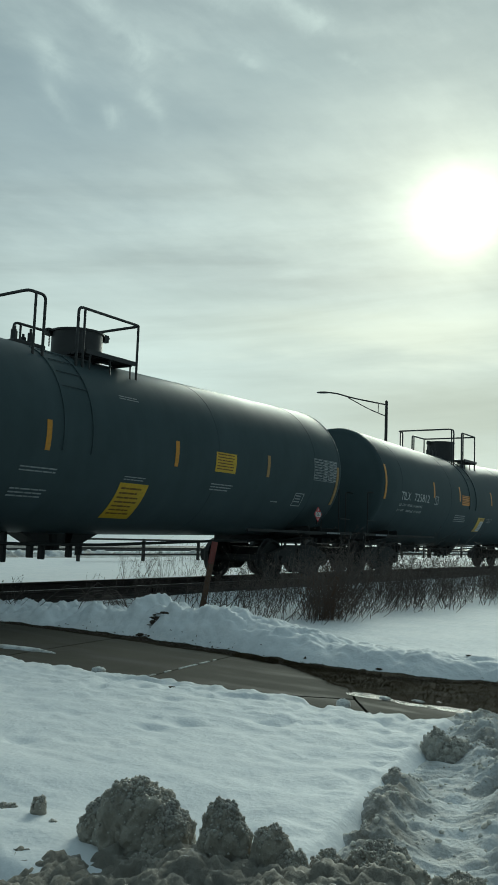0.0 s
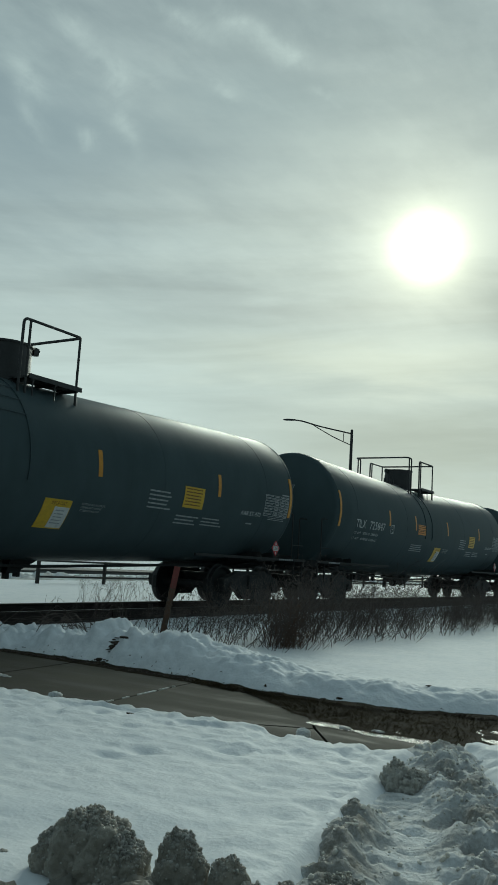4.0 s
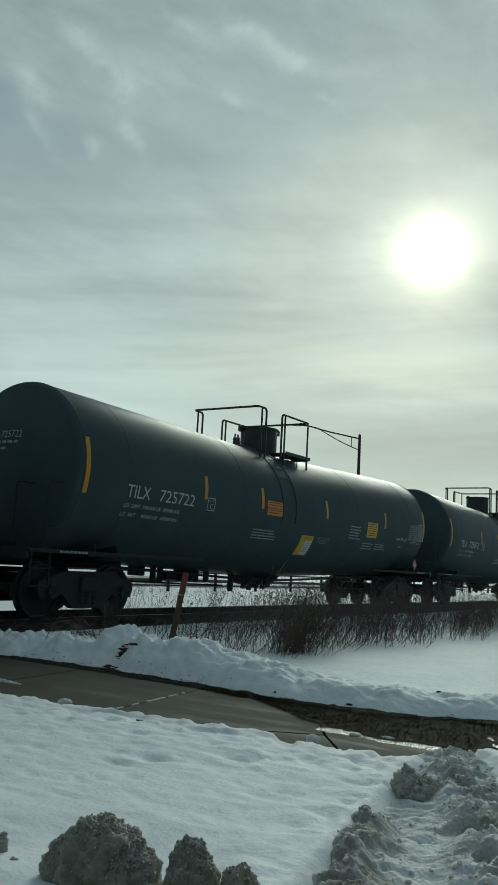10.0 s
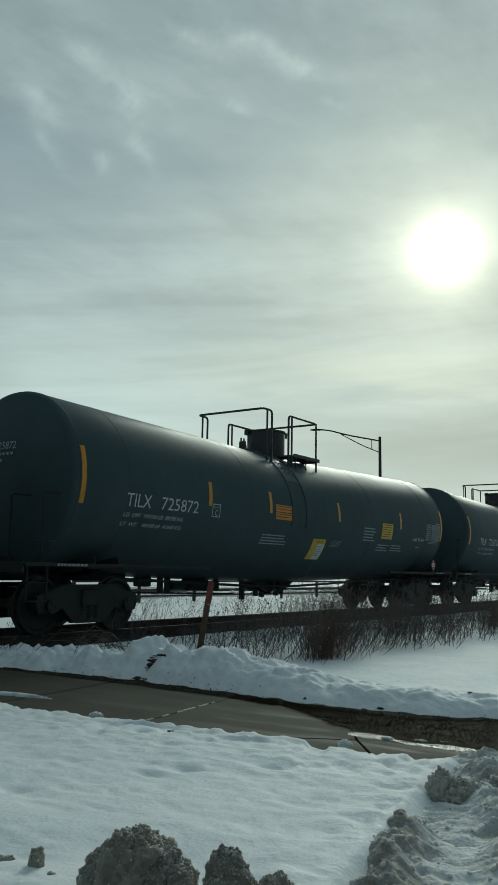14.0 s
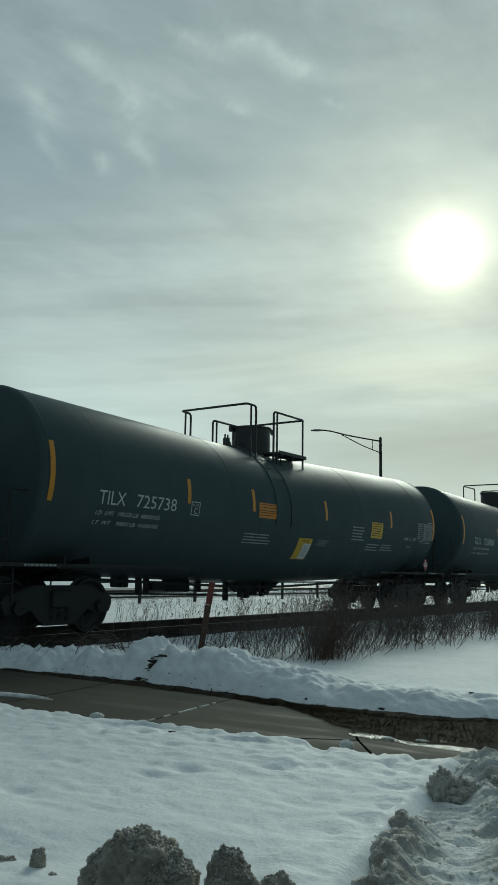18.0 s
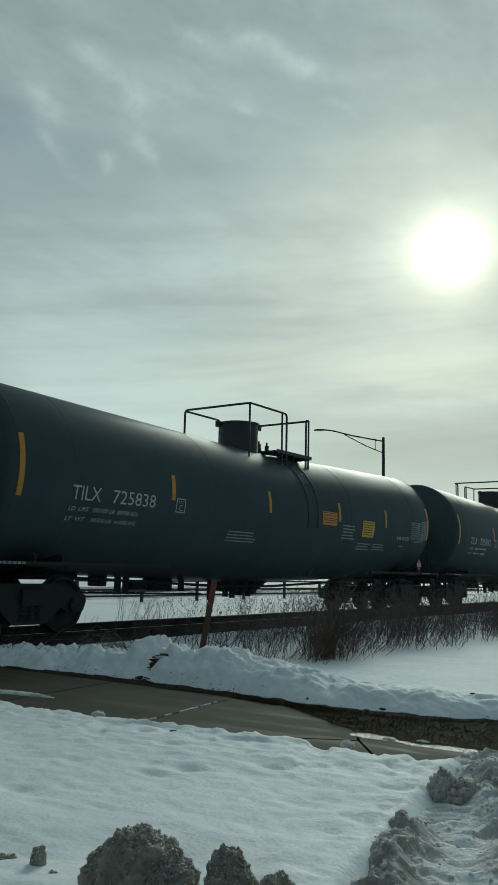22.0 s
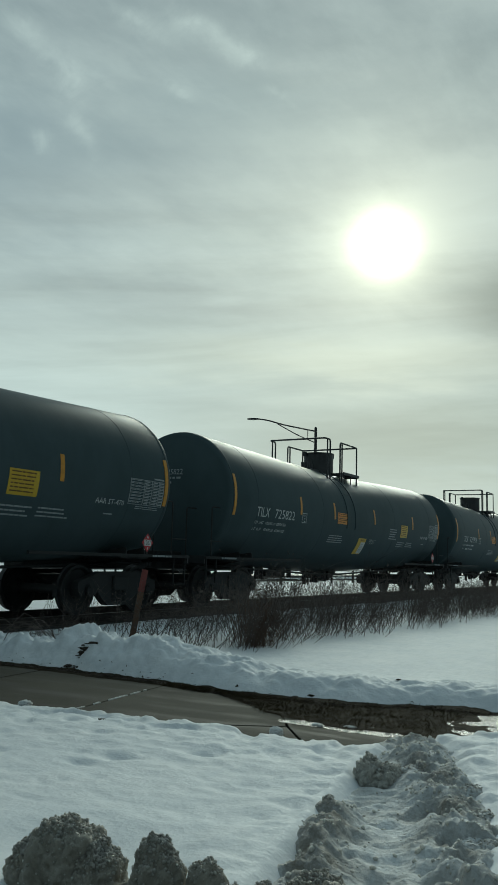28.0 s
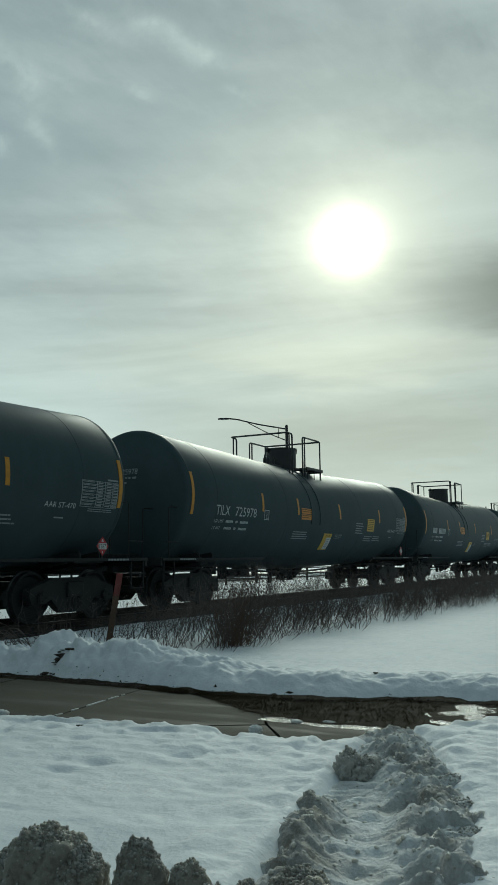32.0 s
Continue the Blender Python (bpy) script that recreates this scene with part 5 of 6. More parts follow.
# ---------------------------------------------------------------- plowed snow near the camera
def lump(name, at, size, seed, mat, label, rough=0.34, level=5, crumbs=0, nodules=0, boxy=0.5):
    """A thawed heap of plowed snow: swollen knobs, with frozen crumbs and clear nodules standing on its upper rim."""
    bm = bmesh.new()
    bmesh.ops.create_icosphere(bm, subdivisions=level, radius=1.0)
    o = Vector((seed * 3.7, seed * 1.9, seed * 0.7))
    most = max(size)
    form = Vector((size[0] / most, size[1] / most, size[2] / most)) * 1.35

    def grown(p):
        block = (p.x ** 6 + p.y ** 6 + p.z ** 6) ** (-1 / 6)
        k = 1 - boxy + boxy * block + 0.10 * noise.noise(p * 1.3 + o)
        w = p * form
        k += rough * 0.48 * (0.22 - noise.voronoi(w * 1.9 + o)[0][0] ** 2)
        k += rough * 0.36 * (0.22 - noise.voronoi(w * 4.2 + o)[0][0] ** 2)
        k += rough * 0.14 * (0.26 - noise.voronoi(w * 10 + o)[0][0] ** 2) + rough * 0.06 * noise.noise(w * 26 + o)
        return Vector((p.x * size[0], p.y * size[1], p.z * size[2])) * k

    for v in bm.verts:
        v.co = grown(v.co.copy())
    ob = from_bm(name, bm, mat, smooth=True)
    ob.matrix_basis = Matrix.Translation(at) @ Matrix.Rotation(0.25 * math.sin(seed * 1.7), 4, "Z")
    rnd = random.Random(seed)
    ball = bmesh.new()
    bmesh.ops.create_icosphere(ball, subdivisions=1, radius=1.0)
    shape = [v.co.copy() for v in ball.verts]
    tris = [[v.index for v in f.verts] for f in ball.faces]
    ball.free()
    for count, least, most, rise, kind, crust, label_ in ((crumbs, 0.0015, 0.006, 0.6, "frozen_crust", CRUMB, "pale frozen crumbs"), (nodules, 0.0015, 0.0075, 2.3, "ice_rime", ICE, "half-clear frozen nodules along the rim")):
        verts, faces = [], []
        for _ in range(count):
            p = Vector((rnd.gauss(0, 1), rnd.gauss(0, 1), rnd.gauss(rise, 0.6))).normalized()
            c, r, n0 = grown(p), least + (most - least) * rnd.random() ** 2.4, len(verts)
            for q in shape:
                verts.append(c + p * r * 0.2 + q * r * (1 + 0.5 * noise.noise(q * 1.4 + c * 90)))
            faces += [[n0 + i for i in t] for t in tris]
        if count:
            tagged(link(kind, mesh_of(kind, verts, faces, True), crust, ob, label_), kind="stuff")
    return tagged(ob, label, "snow heap", "plowed snow heaps")


HEAPS = [((2.42, 2.12, 0.08), (0.13, 0.15, 0.255), 1, 6, 0.45), ((2.40, 2.27, 0.07), (0.09, 0.075, 0.165), 14, 6, 0.2), ((2.41, 1.95, 0.07), (0.10, 0.10, 0.205), 16, 6, 0.2), ((2.42, 1.71, 0.10), (0.09, 0.112, 0.225), 2, 6, 0.25), ((2.44, 1.535, 0.12), (0.075, 0.062, 0.165), 3, 5, 0.5), ((2.44, 1.46, 0.08), (0.07, 0.075, 0.15), 15, 5, 0.2),
         ((2.35, 2.45, -0.06), (0.14, 0.13, 0.10), 4, 5, 0.2), ((2.42, 2.64, 0.06), (0.033, 0.034, 0.105), 5, 5, 0.3), ((2.38, 2.515, 0.03), (0.035, 0.035, 0.075), 6, 4, 0.2), ((2.36, 2.68, -0.03), (0.11, 0.15, 0.10), 17, 5, 0.2),
         ((2.40, 2.81, -0.02), (0.09, 0.08, 0.125), 7, 5, 0.2), ((2.55, 1.38, 0.06), (0.085, 0.075, 0.15), 8, 5, 0.3), ((2.66, 1.25, 0.08), (0.12, 0.12, 0.15), 9, 6, 0.3), ((2.46, 1.10, 0.08), (0.13, 0.15, 0.20), 18, 5, 0.2), ((2.40, 0.86, 0.10), (0.12, 0.14, 0.20), 19, 5, 0.2),
         ((2.24, 1.90, -0.10), (0.18, 0.26, 0.24), 10, 5, 0.2), ((2.22, 1.45, -0.08), (0.18, 0.26, 0.27), 11, 5, 0.2), ((2.60, 0.78, 0.04), (0.12, 0.12, 0.12), 12, 5, 0.3), ((2.76, 1.00, 0.06), (0.09, 0.08, 0.11), 13, 5, 0.3)]
for at, size, seed, level, boxy in HEAPS:
    lump("snow_mound", at, size, seed, SNOW_DIRTY, "crusty gray heap of plowed dirty snow by the street", 0.55 if level == 6 else 0.42, level, 160 if level == 6 else 50, 900 if level == 6 else 200, boxy)


def kerb_snow(x, y):
    """The low dirty windrow that the plow left at the street's edge."""
    side = smooth01(2.56 + 0.14 * fbm(y * 3, 1.0, 0, 3), 2.36, x) * smooth01(1.55, 1.9, x) * smooth01(0.2, 0.7, y) * smooth01(3.4, 2.6, y)
    cell, small = noise.voronoi((x * 7.0, y * 7.0, 0.2))[0], noise.voronoi((x * 18.0, y * 18.0, 0.6))[0]
    tall = line_at(y, [(0.6, 0.38), (1.0, 0.35), (1.3, 0.32), (1.6, 0.28), (2.1, 0.21), (2.5, 0.13), (3.0, 0.09)])
    return -0.10 + side * (tall + 0.09 * fbm(x * 3, y * 3, 4.0, 4) + 0.07 * (0.3 - cell[0] ** 2) + 0.055 * (0.3 - small[0] ** 2) + 0.03 * (0.3 - noise.voronoi((x * 34, y * 34, 0.3))[0][0] ** 2) + 0.012 * noise.noise((x * 60, y * 60, 0)))


windrow = sheet("snow_windrow", list(np.arange(1.6, 2.72, 0.016)), list(np.arange(0.2, 3.4, 0.016)), kerb_snow, SLUSH_GREY, "")
tagged(windrow, "low dirty windrow of plowed snow at the street edge", "snow bank")


CREST = [(2.4, 0.62), (3.2, 0.86), (3.76, 1.06), (4.16, 1.22), (4.75, 1.50), (5.4, 1.83), (6.1, 2.12)]
PILE = [(2.4, 1.17), (2.8, 1.35), (3.13, 1.50), (3.95, 1.76), (4.4, 1.90)]


def ridge_form(x, y):
    """How far a place belongs to the lumpy crest, to the brown pile by the street, and to the trodden groove between them."""
    crest = math.exp(-((y - line_at(x, CREST)) / (0.20 if y > line_at(x, CREST) else 0.24)) ** 2)
    pile = math.exp(-((y - line_at(x, PILE)) / 0.15) ** 2) * smooth01(4.3, 3.9, x)
    return crest, pile, max(0.0, 1 - crest - pile)


def mound_height(x, y):
    """The plowed mound that runs from the street to the walk, with a trodden groove in it."""
    crest, pile, groove = ridge_form(x, y)
    tall = line_at(x, [(2.3, 0.06), (2.8, 0.08), (3.5, 0.10), (4.6, 0.12), (5.4, 0.12), (5.7, 0.08), (6.0, -0.08)])
    z = 0.02 + crest * tall + pile * line_at(x, [(2.4, 0.08), (2.8, 0.12), (3.2, 0.10), (3.9, 0.09), (4.2, 0.03)])
    over, under = y - line_at(x, RIDGE_RIM) - 0.04, line_at(x, CREST) - 0.42 - y
    z -= 0.4 * smooth01(-0.02, 0.14, over) + 0.35 * smooth01(-0.12, 0.25, under) + 0.12 * smooth01(5.8, 6.2, x)
    rough = min(1.0, crest + pile + 0.22)
    cell = noise.voronoi((x * 6.5, y * 6.5, 0.3))[0]
    small = noise.voronoi((x * 15.0, y * 15.0, 0.9))[0]
    tiny = noise.voronoi((x * 32.0, y * 32.0, 0.1))[0]
    z += rough * (0.085 * (0.30 - cell[0] ** 2) + 0.045 * (0.30 - small[0] ** 2) + 0.018 * (0.3 - tiny[0] ** 2) + 0.10 * fbm(x * 3, y * 3, 3.0, 4) + 0.010 * noise.noise((x * 40, y * 40, 0)))
    # holes melted in beside the groove
    z -= 0.09 * smooth01(0.10, 0.38, noise.noise((x * 5.5, y * 5.5, 12.0))) * crest
    # prints of boots and tyres across the groove
    wave = x * 1.0 + y * 0.55 + 0.05 * noise.noise((x * 4, y * 4, 2)) + 0.02 * noise.noise((x * 13, y * 13, 4))
    z += groove * (0.006 * math.sin(wave * 58) * (0.6 + 1.4 * noise.noise((x * 5, y * 5, 6))) + 0.022 * noise.noise((x * 9, y * 9, 8)))
    return z


ridge = sheet("snow_ridge", list(np.arange(2.3, 6.35, 0.017)), list(np.arange(0.1, 2.45, 0.017)), mound_height, RIDGE_SNOW, "")
grit = ridge.data.attributes.new("grit", "FLOAT", "POINT")
amounts = []
for v in ridge.data.vertices:
    crest, pile, groove = ridge_form(v.co.x, v.co.y)
    blot = fbm(v.co.x * 4.5, v.co.y * 4.5, 15.0, 4)
    amounts.append(min(1.0, max(0.0, pile * (1.0 + 0.4 * blot) + crest * (0.62 + 1.5 * blot) + groove * (0.10 + 0.6 * blot))))
grit.data.foreach_set("value", amounts)
tagged(ridge, "lumpy gray ridge of plowed snow with a trodden groove", "snow bank")


def scatter_crumbs(parent, count, seed, spot, small, large):
    """Frozen crumbs and grains lying on a snow surface."""
    rnd = random.Random(seed)
    ball = bmesh.new()
    bmesh.ops.create_icosphere(ball, subdivisions=1, radius=1.0)
    shape = [v.co.copy() for v in ball.verts]
    tris = [[v.index for v in f.verts] for f in ball.faces]
    ball.free()
    verts, faces = [], []
    for _ in range(count):
        c = Vector(spot(rnd))
        r, n0 = small + (large - small) * rnd.random() ** 4, len(verts)
        for q in shape:
            verts.append(c + q * r * (1 + 0.6 * noise.noise(q * 1.4 + c * 90)))
        faces += [[n0 + i for i in t] for t in tris]
    tagged(link("frozen_crust", mesh_of("frozen_crust", verts, faces, True), CRUMB, parent, "pale frozen crumbs"), kind="stuff")


def on_ridge(rnd):
    x = 2.5 + 3.5 * rnd.random()
    y = line_at(x, CREST) + rnd.gauss(0, 0.14) if rnd.random() < 0.55 or x > 4.2 else line_at(x, PILE) + rnd.gauss(0, 0.12)
    return x, y, mound_height(x, y)


def on_lawn_edge(rnd):
    y = 2.0 + 4.5 * rnd.random()
    x = lawn_edge(y) - 0.04 - abs(rnd.gauss(0, 0.18))
    return x, y, snow_height(x, y)


def on_bank(rnd):
    y = 2.4 + 6.0 * rnd.random()
    x = bank_edge(y) + 0.05 + 0.8 * rnd.random()
    return x, y, snow_height(x, y)


scatter_crumbs(ridge, 2600, 3, on_ridge, 0.002, 0.015)
for at, size, seed in [((4.86, 1.66, 0.02), (0.14, 0.10, 0.085), 30), ((3.72, 1.70, 0.04), (0.09, 0.06, 0.05), 23), ((5.62, 1.90, 0.05), (0.11, 0.09, 0.06), 24),
                       ((4.6, 1.25, 0.05), (0.12, 0.10, 0.06), 26), ((4.15, 1.10, 0.05), (0.11, 0.10, 0.06), 27), ((3.7, 0.95, 0.05), (0.15, 0.12, 0.07), 28)]:
    lump("snow_chunk", at, size, seed, SNOW_GREY, "dirty lump of snow on the plowed ridge", 0.6, 5, 120, 200, 0.2)
for at, size, seed in [((4.68, 1.86, 0.02), (0.10, 0.07, 0.15), 21), ((4.72, 1.77, 0.02), (0.13, 0.09, 0.10), 29), ((3.92, 1.77, 0.04), (0.05, 0.04, 0.085), 22)]:
    lump("snow_chunk", at, size, seed, SNOW_BROWN, "brown-gray chunk of plowed snow standing in the ridge", 0.85, 5, 60, 300, 0.3)
for at, size, seed in [((5.43, 2.86, 0.05), (0.045, 0.05, 0.045), 41), ((5.19, 5.05, 0.045), (0.05, 0.055, 0.04), 42), ((6.2, 1.30, 0.05), (0.07, 0.10, 0.05), 45), ((5.9, 0.95, 0.06), (0.09, 0.12, 0.06), 46), ((6.12, 2.86, 0.0), (0.03, 0.05, 0.018), 47), ((6.2, 2.62, 0.0), (0.025, 0.06, 0.015), 48)]:
    lump("snow_chunk", at, size, seed, SNOW_GREY, "loose chunk of frozen snow", 0.75, 4)
# leaf litter and grit along the foot of the bank
grit = Sticks()
rnd = random.Random(31)
for _ in range(2600):
    y = 0.4 + 9.0 * rnd.random()
    x = bank_edge(y) - 0.02 + abs(rnd.gauss(0, 0.05)) + (0.25 * rnd.random() ** 2 if rnd.random() < 0.15 else 0.0)
    a, l, z = rnd.random() * 6.283, 0.008 + 0.03 * rnd.random() ** 2, max(snow_height(x, y), soil_height(x, y))
    grit.stem([(x - l * math.cos(a), y - l * math.sin(a), z + 0.002), (x, y, z + 0.004 + 0.012 * rnd.random()), (x + l * math.cos(a), y + l * math.sin(a), z + 0.003)], 0.005, 0.003)
    if rnd.random() < 0.2:
        grit.head((x, y, z + 0.004), 0.004 + 0.012 * rnd.random() ** 2)
me = grit.mesh("leaf_litter")
me.materials.append(SOD)
tagged(link("leaf_litter", me, None), "dark leaf litter and grit at the foot of the bank", "litter", kind="stuff")
# dark clods on the bank
def clod(at, size, seed):
    bm = bmesh.new()
    bmesh.ops.create_icosphere(bm, subdivisions=3, radius=1.0)
    for v in bm.verts:
        p = v.co.copy()
        k = 1.0 + 0.3 * noise.noise(p * 1.7 + Vector((seed, 0, 0))) + 0.35 * noise.noise(p * 5 + Vector((seed, 3, 0)))
        v.co = Vector((p.x * size[0], p.y * size[1], p.z * size[2])) * k
    ob = from_bm("sod_clod", bm, SOD, smooth=True)
    ob.matrix_basis = Matrix.Translation(at)
    tagged(ob, "clod of dark sod scraped up onto the snow bank", "clod", "clods on the bank")


CLODS = [(7.25, 3.62, 0.030, 0.035), (7.3, 3.48, 0.025, 0.03), (8.1, 2.9, 0.02, 0.035), (8.0, 2.65, 0.018, 0.03), (5.0, 4.08, 0.02, 0.04)]
rnd = random.Random(77)
for cx, cy, sx, sy, count in [(7.58, 6.52, 0.035, 0.05, 16), (7.38, 6.48, 0.02, 0.05, 9)]:
    CLODS.append((cx, cy, 0.05, 0.055))
    CLODS += [(cx + rnd.gauss(0, sx), cy + rnd.gauss(0, sy), 0.012 + 0.045 * rnd.random() ** 2, 0.015 + 0.055 * rnd.random() ** 2) for _ in range(count)]
for seed, (x, y, sx, sy) in enumerate(CLODS):
    clod((x, y, snow_height(x, y)), (sx, sy, 0.35 * sx), seed)


# ---------------------------------------------------------------- plants
def shrub_mesh(seed, spread, tall, stems, lean=0.35, heads=0.5, thick=0.006, forks=3):
    rnd = random.Random(seed)
    s = Sticks()
    for _ in range(stems):
        a, d = rnd.random() * 6.283, math.sqrt(rnd.random()) * spread
        x, y = d * math.cos(a), d * math.sin(a)
        h = tall * (0.35 + 0.85 * rnd.random())
        tx, ty = rnd.gauss(0.28, lean) * h, rnd.gauss(0, lean) * h
        bow = rnd.gauss(0, 0.10)
        pts = [(x + tx * t + bow * math.sin(3 * t), y + ty * t + bow * math.cos(2.5 * t) - bow, h * t - 0.04) for t in (0, 0.3, 0.6, 0.85, 1.0)]
        s.stem(pts, thick * (0.7 + 0.6 * rnd.random()), thick * 0.35)
        for _ in range(forks):
            t = 0.35 + 0.6 * rnd.random()
            p = (x + tx * t, y + ty * t, h * t)
            l = h * (0.16 + 0.34 * rnd.random())
            q = (p[0] + rnd.gauss(0, 0.7) * l, p[1] + rnd.gauss(0, 0.7) * l, p[2] + l * (0.25 + 0.6 * rnd.random()))
            s.stem([p, ((p[0] + q[0]) / 2, (p[1] + q[1]) / 2, (p[2] + q[2]) / 2 + 0.02), q], thick * 0.5, thick * 0.22)
            if rnd.random() < heads:
                s.head(q, 0.005 + 0.006 * rnd.random())
        if rnd.random() < heads:
            s.head(pts[-1], 0.006 + 0.007 * rnd.random())
    return s.mesh("shrub")


SHRUBS = [shrub_mesh(i, 0.42 + 0.06 * (i % 4), 0.52 + 0.09 * (i % 5), 20 + 3 * (i % 3), 0.30, 0.95, 0.0042, 9) for i in range(10)]
for me in SHRUBS:
    me.materials.append(TWIG)
rnd = random.Random(11)
THICKET = [(9.4, 6.9), (9.7, 6.2), (10.0, 5.72), (10.8, 5.45), (12.5, 5.5), (14.4, 5.45), (18.0, 5.25), (22.0, 4.8), (31.0, 4.2)]
for i in range(90):
    x = 9.75 + 20.5 * ((i + 0.5) / 90) ** 1.1
    y = min(line_at(x, THICKET) + 0.30 + (0.9 + 0.04 * (x - 9.75)) * abs(rnd.gauss(0.0, 1.0)), 9.2)
    x += rnd.gauss(0, 0.12)
    ob = new("shrub", SHRUBS[(i * 7) % 10])
    k = 0.80 + 0.40 * rnd.random()
    ob.matrix_basis = Matrix.Translation((x, y, snow_height(x, y))) @ Matrix.Rotation(-0.9 + rnd.gauss(0, 0.5), 4, "Z") @ Matrix.Diagonal((k, k, k * (0.85 + 0.3 * rnd.random()), 1))
    tagged(ob, "leafless dark brown shrub with fine twigs and seed heads in snow", "shrub", "shrubs along the track")
# taller, thinner stems at the near end of the thicket and beyond the track
TALL = [shrub_mesh(80 + i, 0.55, 0.85 + 0.12 * i, 15, 0.26, 0.6, 0.0040, 10) for i in range(3)]
for me in TALL:
    me.materials.append(TWIG)
for i in range(44):
    if i < 20:
        x = 10.5 + 1.0 * i + rnd.gauss(0, 0.3)
        y = line_at(x, [(10.0, 6.9), (14.0, 7.2), (18.0, 6.6), (30.0, 6.0)]) + rnd.gauss(0, 0.6)
    else:
        x = 15.2 + 0.85 * (i - 20) + rnd.gauss(0, 0.3)
        y = 13.6 + abs(rnd.gauss(0, 0.8))
    ob = new("shrub", TALL[i % 3])
    k = (0.8 + 0.3 * rnd.random()) * (1.0 if i < 5 else 0.8)
    ob.matrix_basis = Matrix.Translation((x, y, snow_height(x, y))) @ Matrix.Rotation(-0.9 + rnd.gauss(0, 0.6), 4, "Z") @ Matrix.Scale(k, 4)
    tagged(ob, "tall thin leafless shrub with arching brown stems", "shrub", "shrubs along the track")
# a denser russet clump, weeds by the stake, arched canes on the bank
me = shrub_mesh(50, 0.24, 0.62, 70, 0.16, 0.2, 0.0042, 3)
me.materials.append(RUSSET)
for x, y in ((10.7, 6.0), (10.95, 6.15)):
    tagged(link("grass_tuft", me, None), "dense tuft of russet dead stems among the shrubs", "dead grass").matrix_basis = Matrix.Translation((x, y, snow_height(x, y)))
for i, (x, y, h, n) in enumerate([(9.3, 8.25, 0.62, 26), (9.6, 8.0, 0.7, 7), (9.9, 7.75, 0.75, 6), (10.0, 8.35, 0.7, 7), (10.45, 7.6, 0.55, 14), (7.6, 8.95, 0.30, 10), (8.7, 8.6, 0.5, 8)]):
    me = shrub_mesh(60 + i, 0.16, h, n, 0.22, 0.1, 0.005, 3)
    me.materials.append(TWIG)
    tagged(link("weed", me, None), "dry weed stalks standing in the snow", "weed", "weeds by the track").matrix_basis = Matrix.Translation((x, y, snow_height(x, y)))
heap = tagged(new("cane_heap"), "tangle of arched dead canes pressed down by snow", "dead canes")
rnd = random.Random(5)
for _ in range(22):
    x, y = 8.30 + rnd.random() * 0.75, 7.55 + rnd.random() * 0.75
    l, a, h = 0.5 + rnd.random() * 0.5, rnd.gauss(2.2, 0.5), 0.12 + rnd.random() * 0.17
    cane = Sticks()
    cane.stem([(x + l * t * math.cos(a), y + l * t * math.sin(a), snow_height(x + l * t * math.cos(a), y + l * t * math.sin(a)) + 4 * h * t * (1 - t)) for t in (0, 0.2, 0.4, 0.6, 0.8, 1.0)], 0.009, 0.005)
    link("cane", cane.mesh("cane"), TWIG, heap)

# dead grass matted on the mud
blades = Sticks()
rnd = random.Random(8)
for _ in range(16000):
    y = -2.0 + rnd.random() * 7.0
    lo = 6.05 if y < 3.25 else 7.0
    hi = bank_edge(y) + 0.06
    if y > 3.0:
        lo = max(6.15, 6.15 + (y - 3.2) * 0.75) if y < 4.4 else hi - 0.12
    if hi <= lo:
        continue
    x = lo + (hi - lo) * rnd.random()
    if y < 2.0 and x < 7.35 and rnd.random() < 0.93:
        continue
    a, l = rnd.random() * 6.283, 0.02 + 0.035 * rnd.random()
    z = soil_height(x, y) + 0.01 * rnd.random()
    blades.stem([(x, y, z), (x + l * 0.5 * math.cos(a), y + l * 0.5 * math.sin(a), z + 0.03 * rnd.random()), (x + l * math.cos(a), y + l * math.sin(a), z + 0.012 * rnd.random())], 0.0015, 0.0007)
me = blades.mesh("dead_grass")
me.materials.append(STRAW)
tagged(link("dead_grass", me, None), "matted brown dead grass on thawed mud", "dead grass", kind="stuff")

# ---------------------------------------------------------------- survey stake
stake = tagged(new("survey_stake"), "leaning wooden survey stake with faded orange-red top", "stake")
stake.matrix_basis = Matrix.Translation((10.19, 7.835, 0.02)) @ Matrix.Rotation(radians(9), 4, Vector((0.6, 0.8, 0))) @ Matrix.Rotation(radians(-50), 4, "Z")
bm = bmesh.new()
box(bm, -0.045, 0.045, -0.011, 0.011, -0.1, 0.74, 0.003)
part("lath", bm, STAKE, stake)
bm = bmesh.new()
box(bm, -0.046, 0.046, -0.012, 0.012, 0.742, 1.08, 0.003)
part("painted_top", bm, FLUO, stake, "faded orange-red painted top")


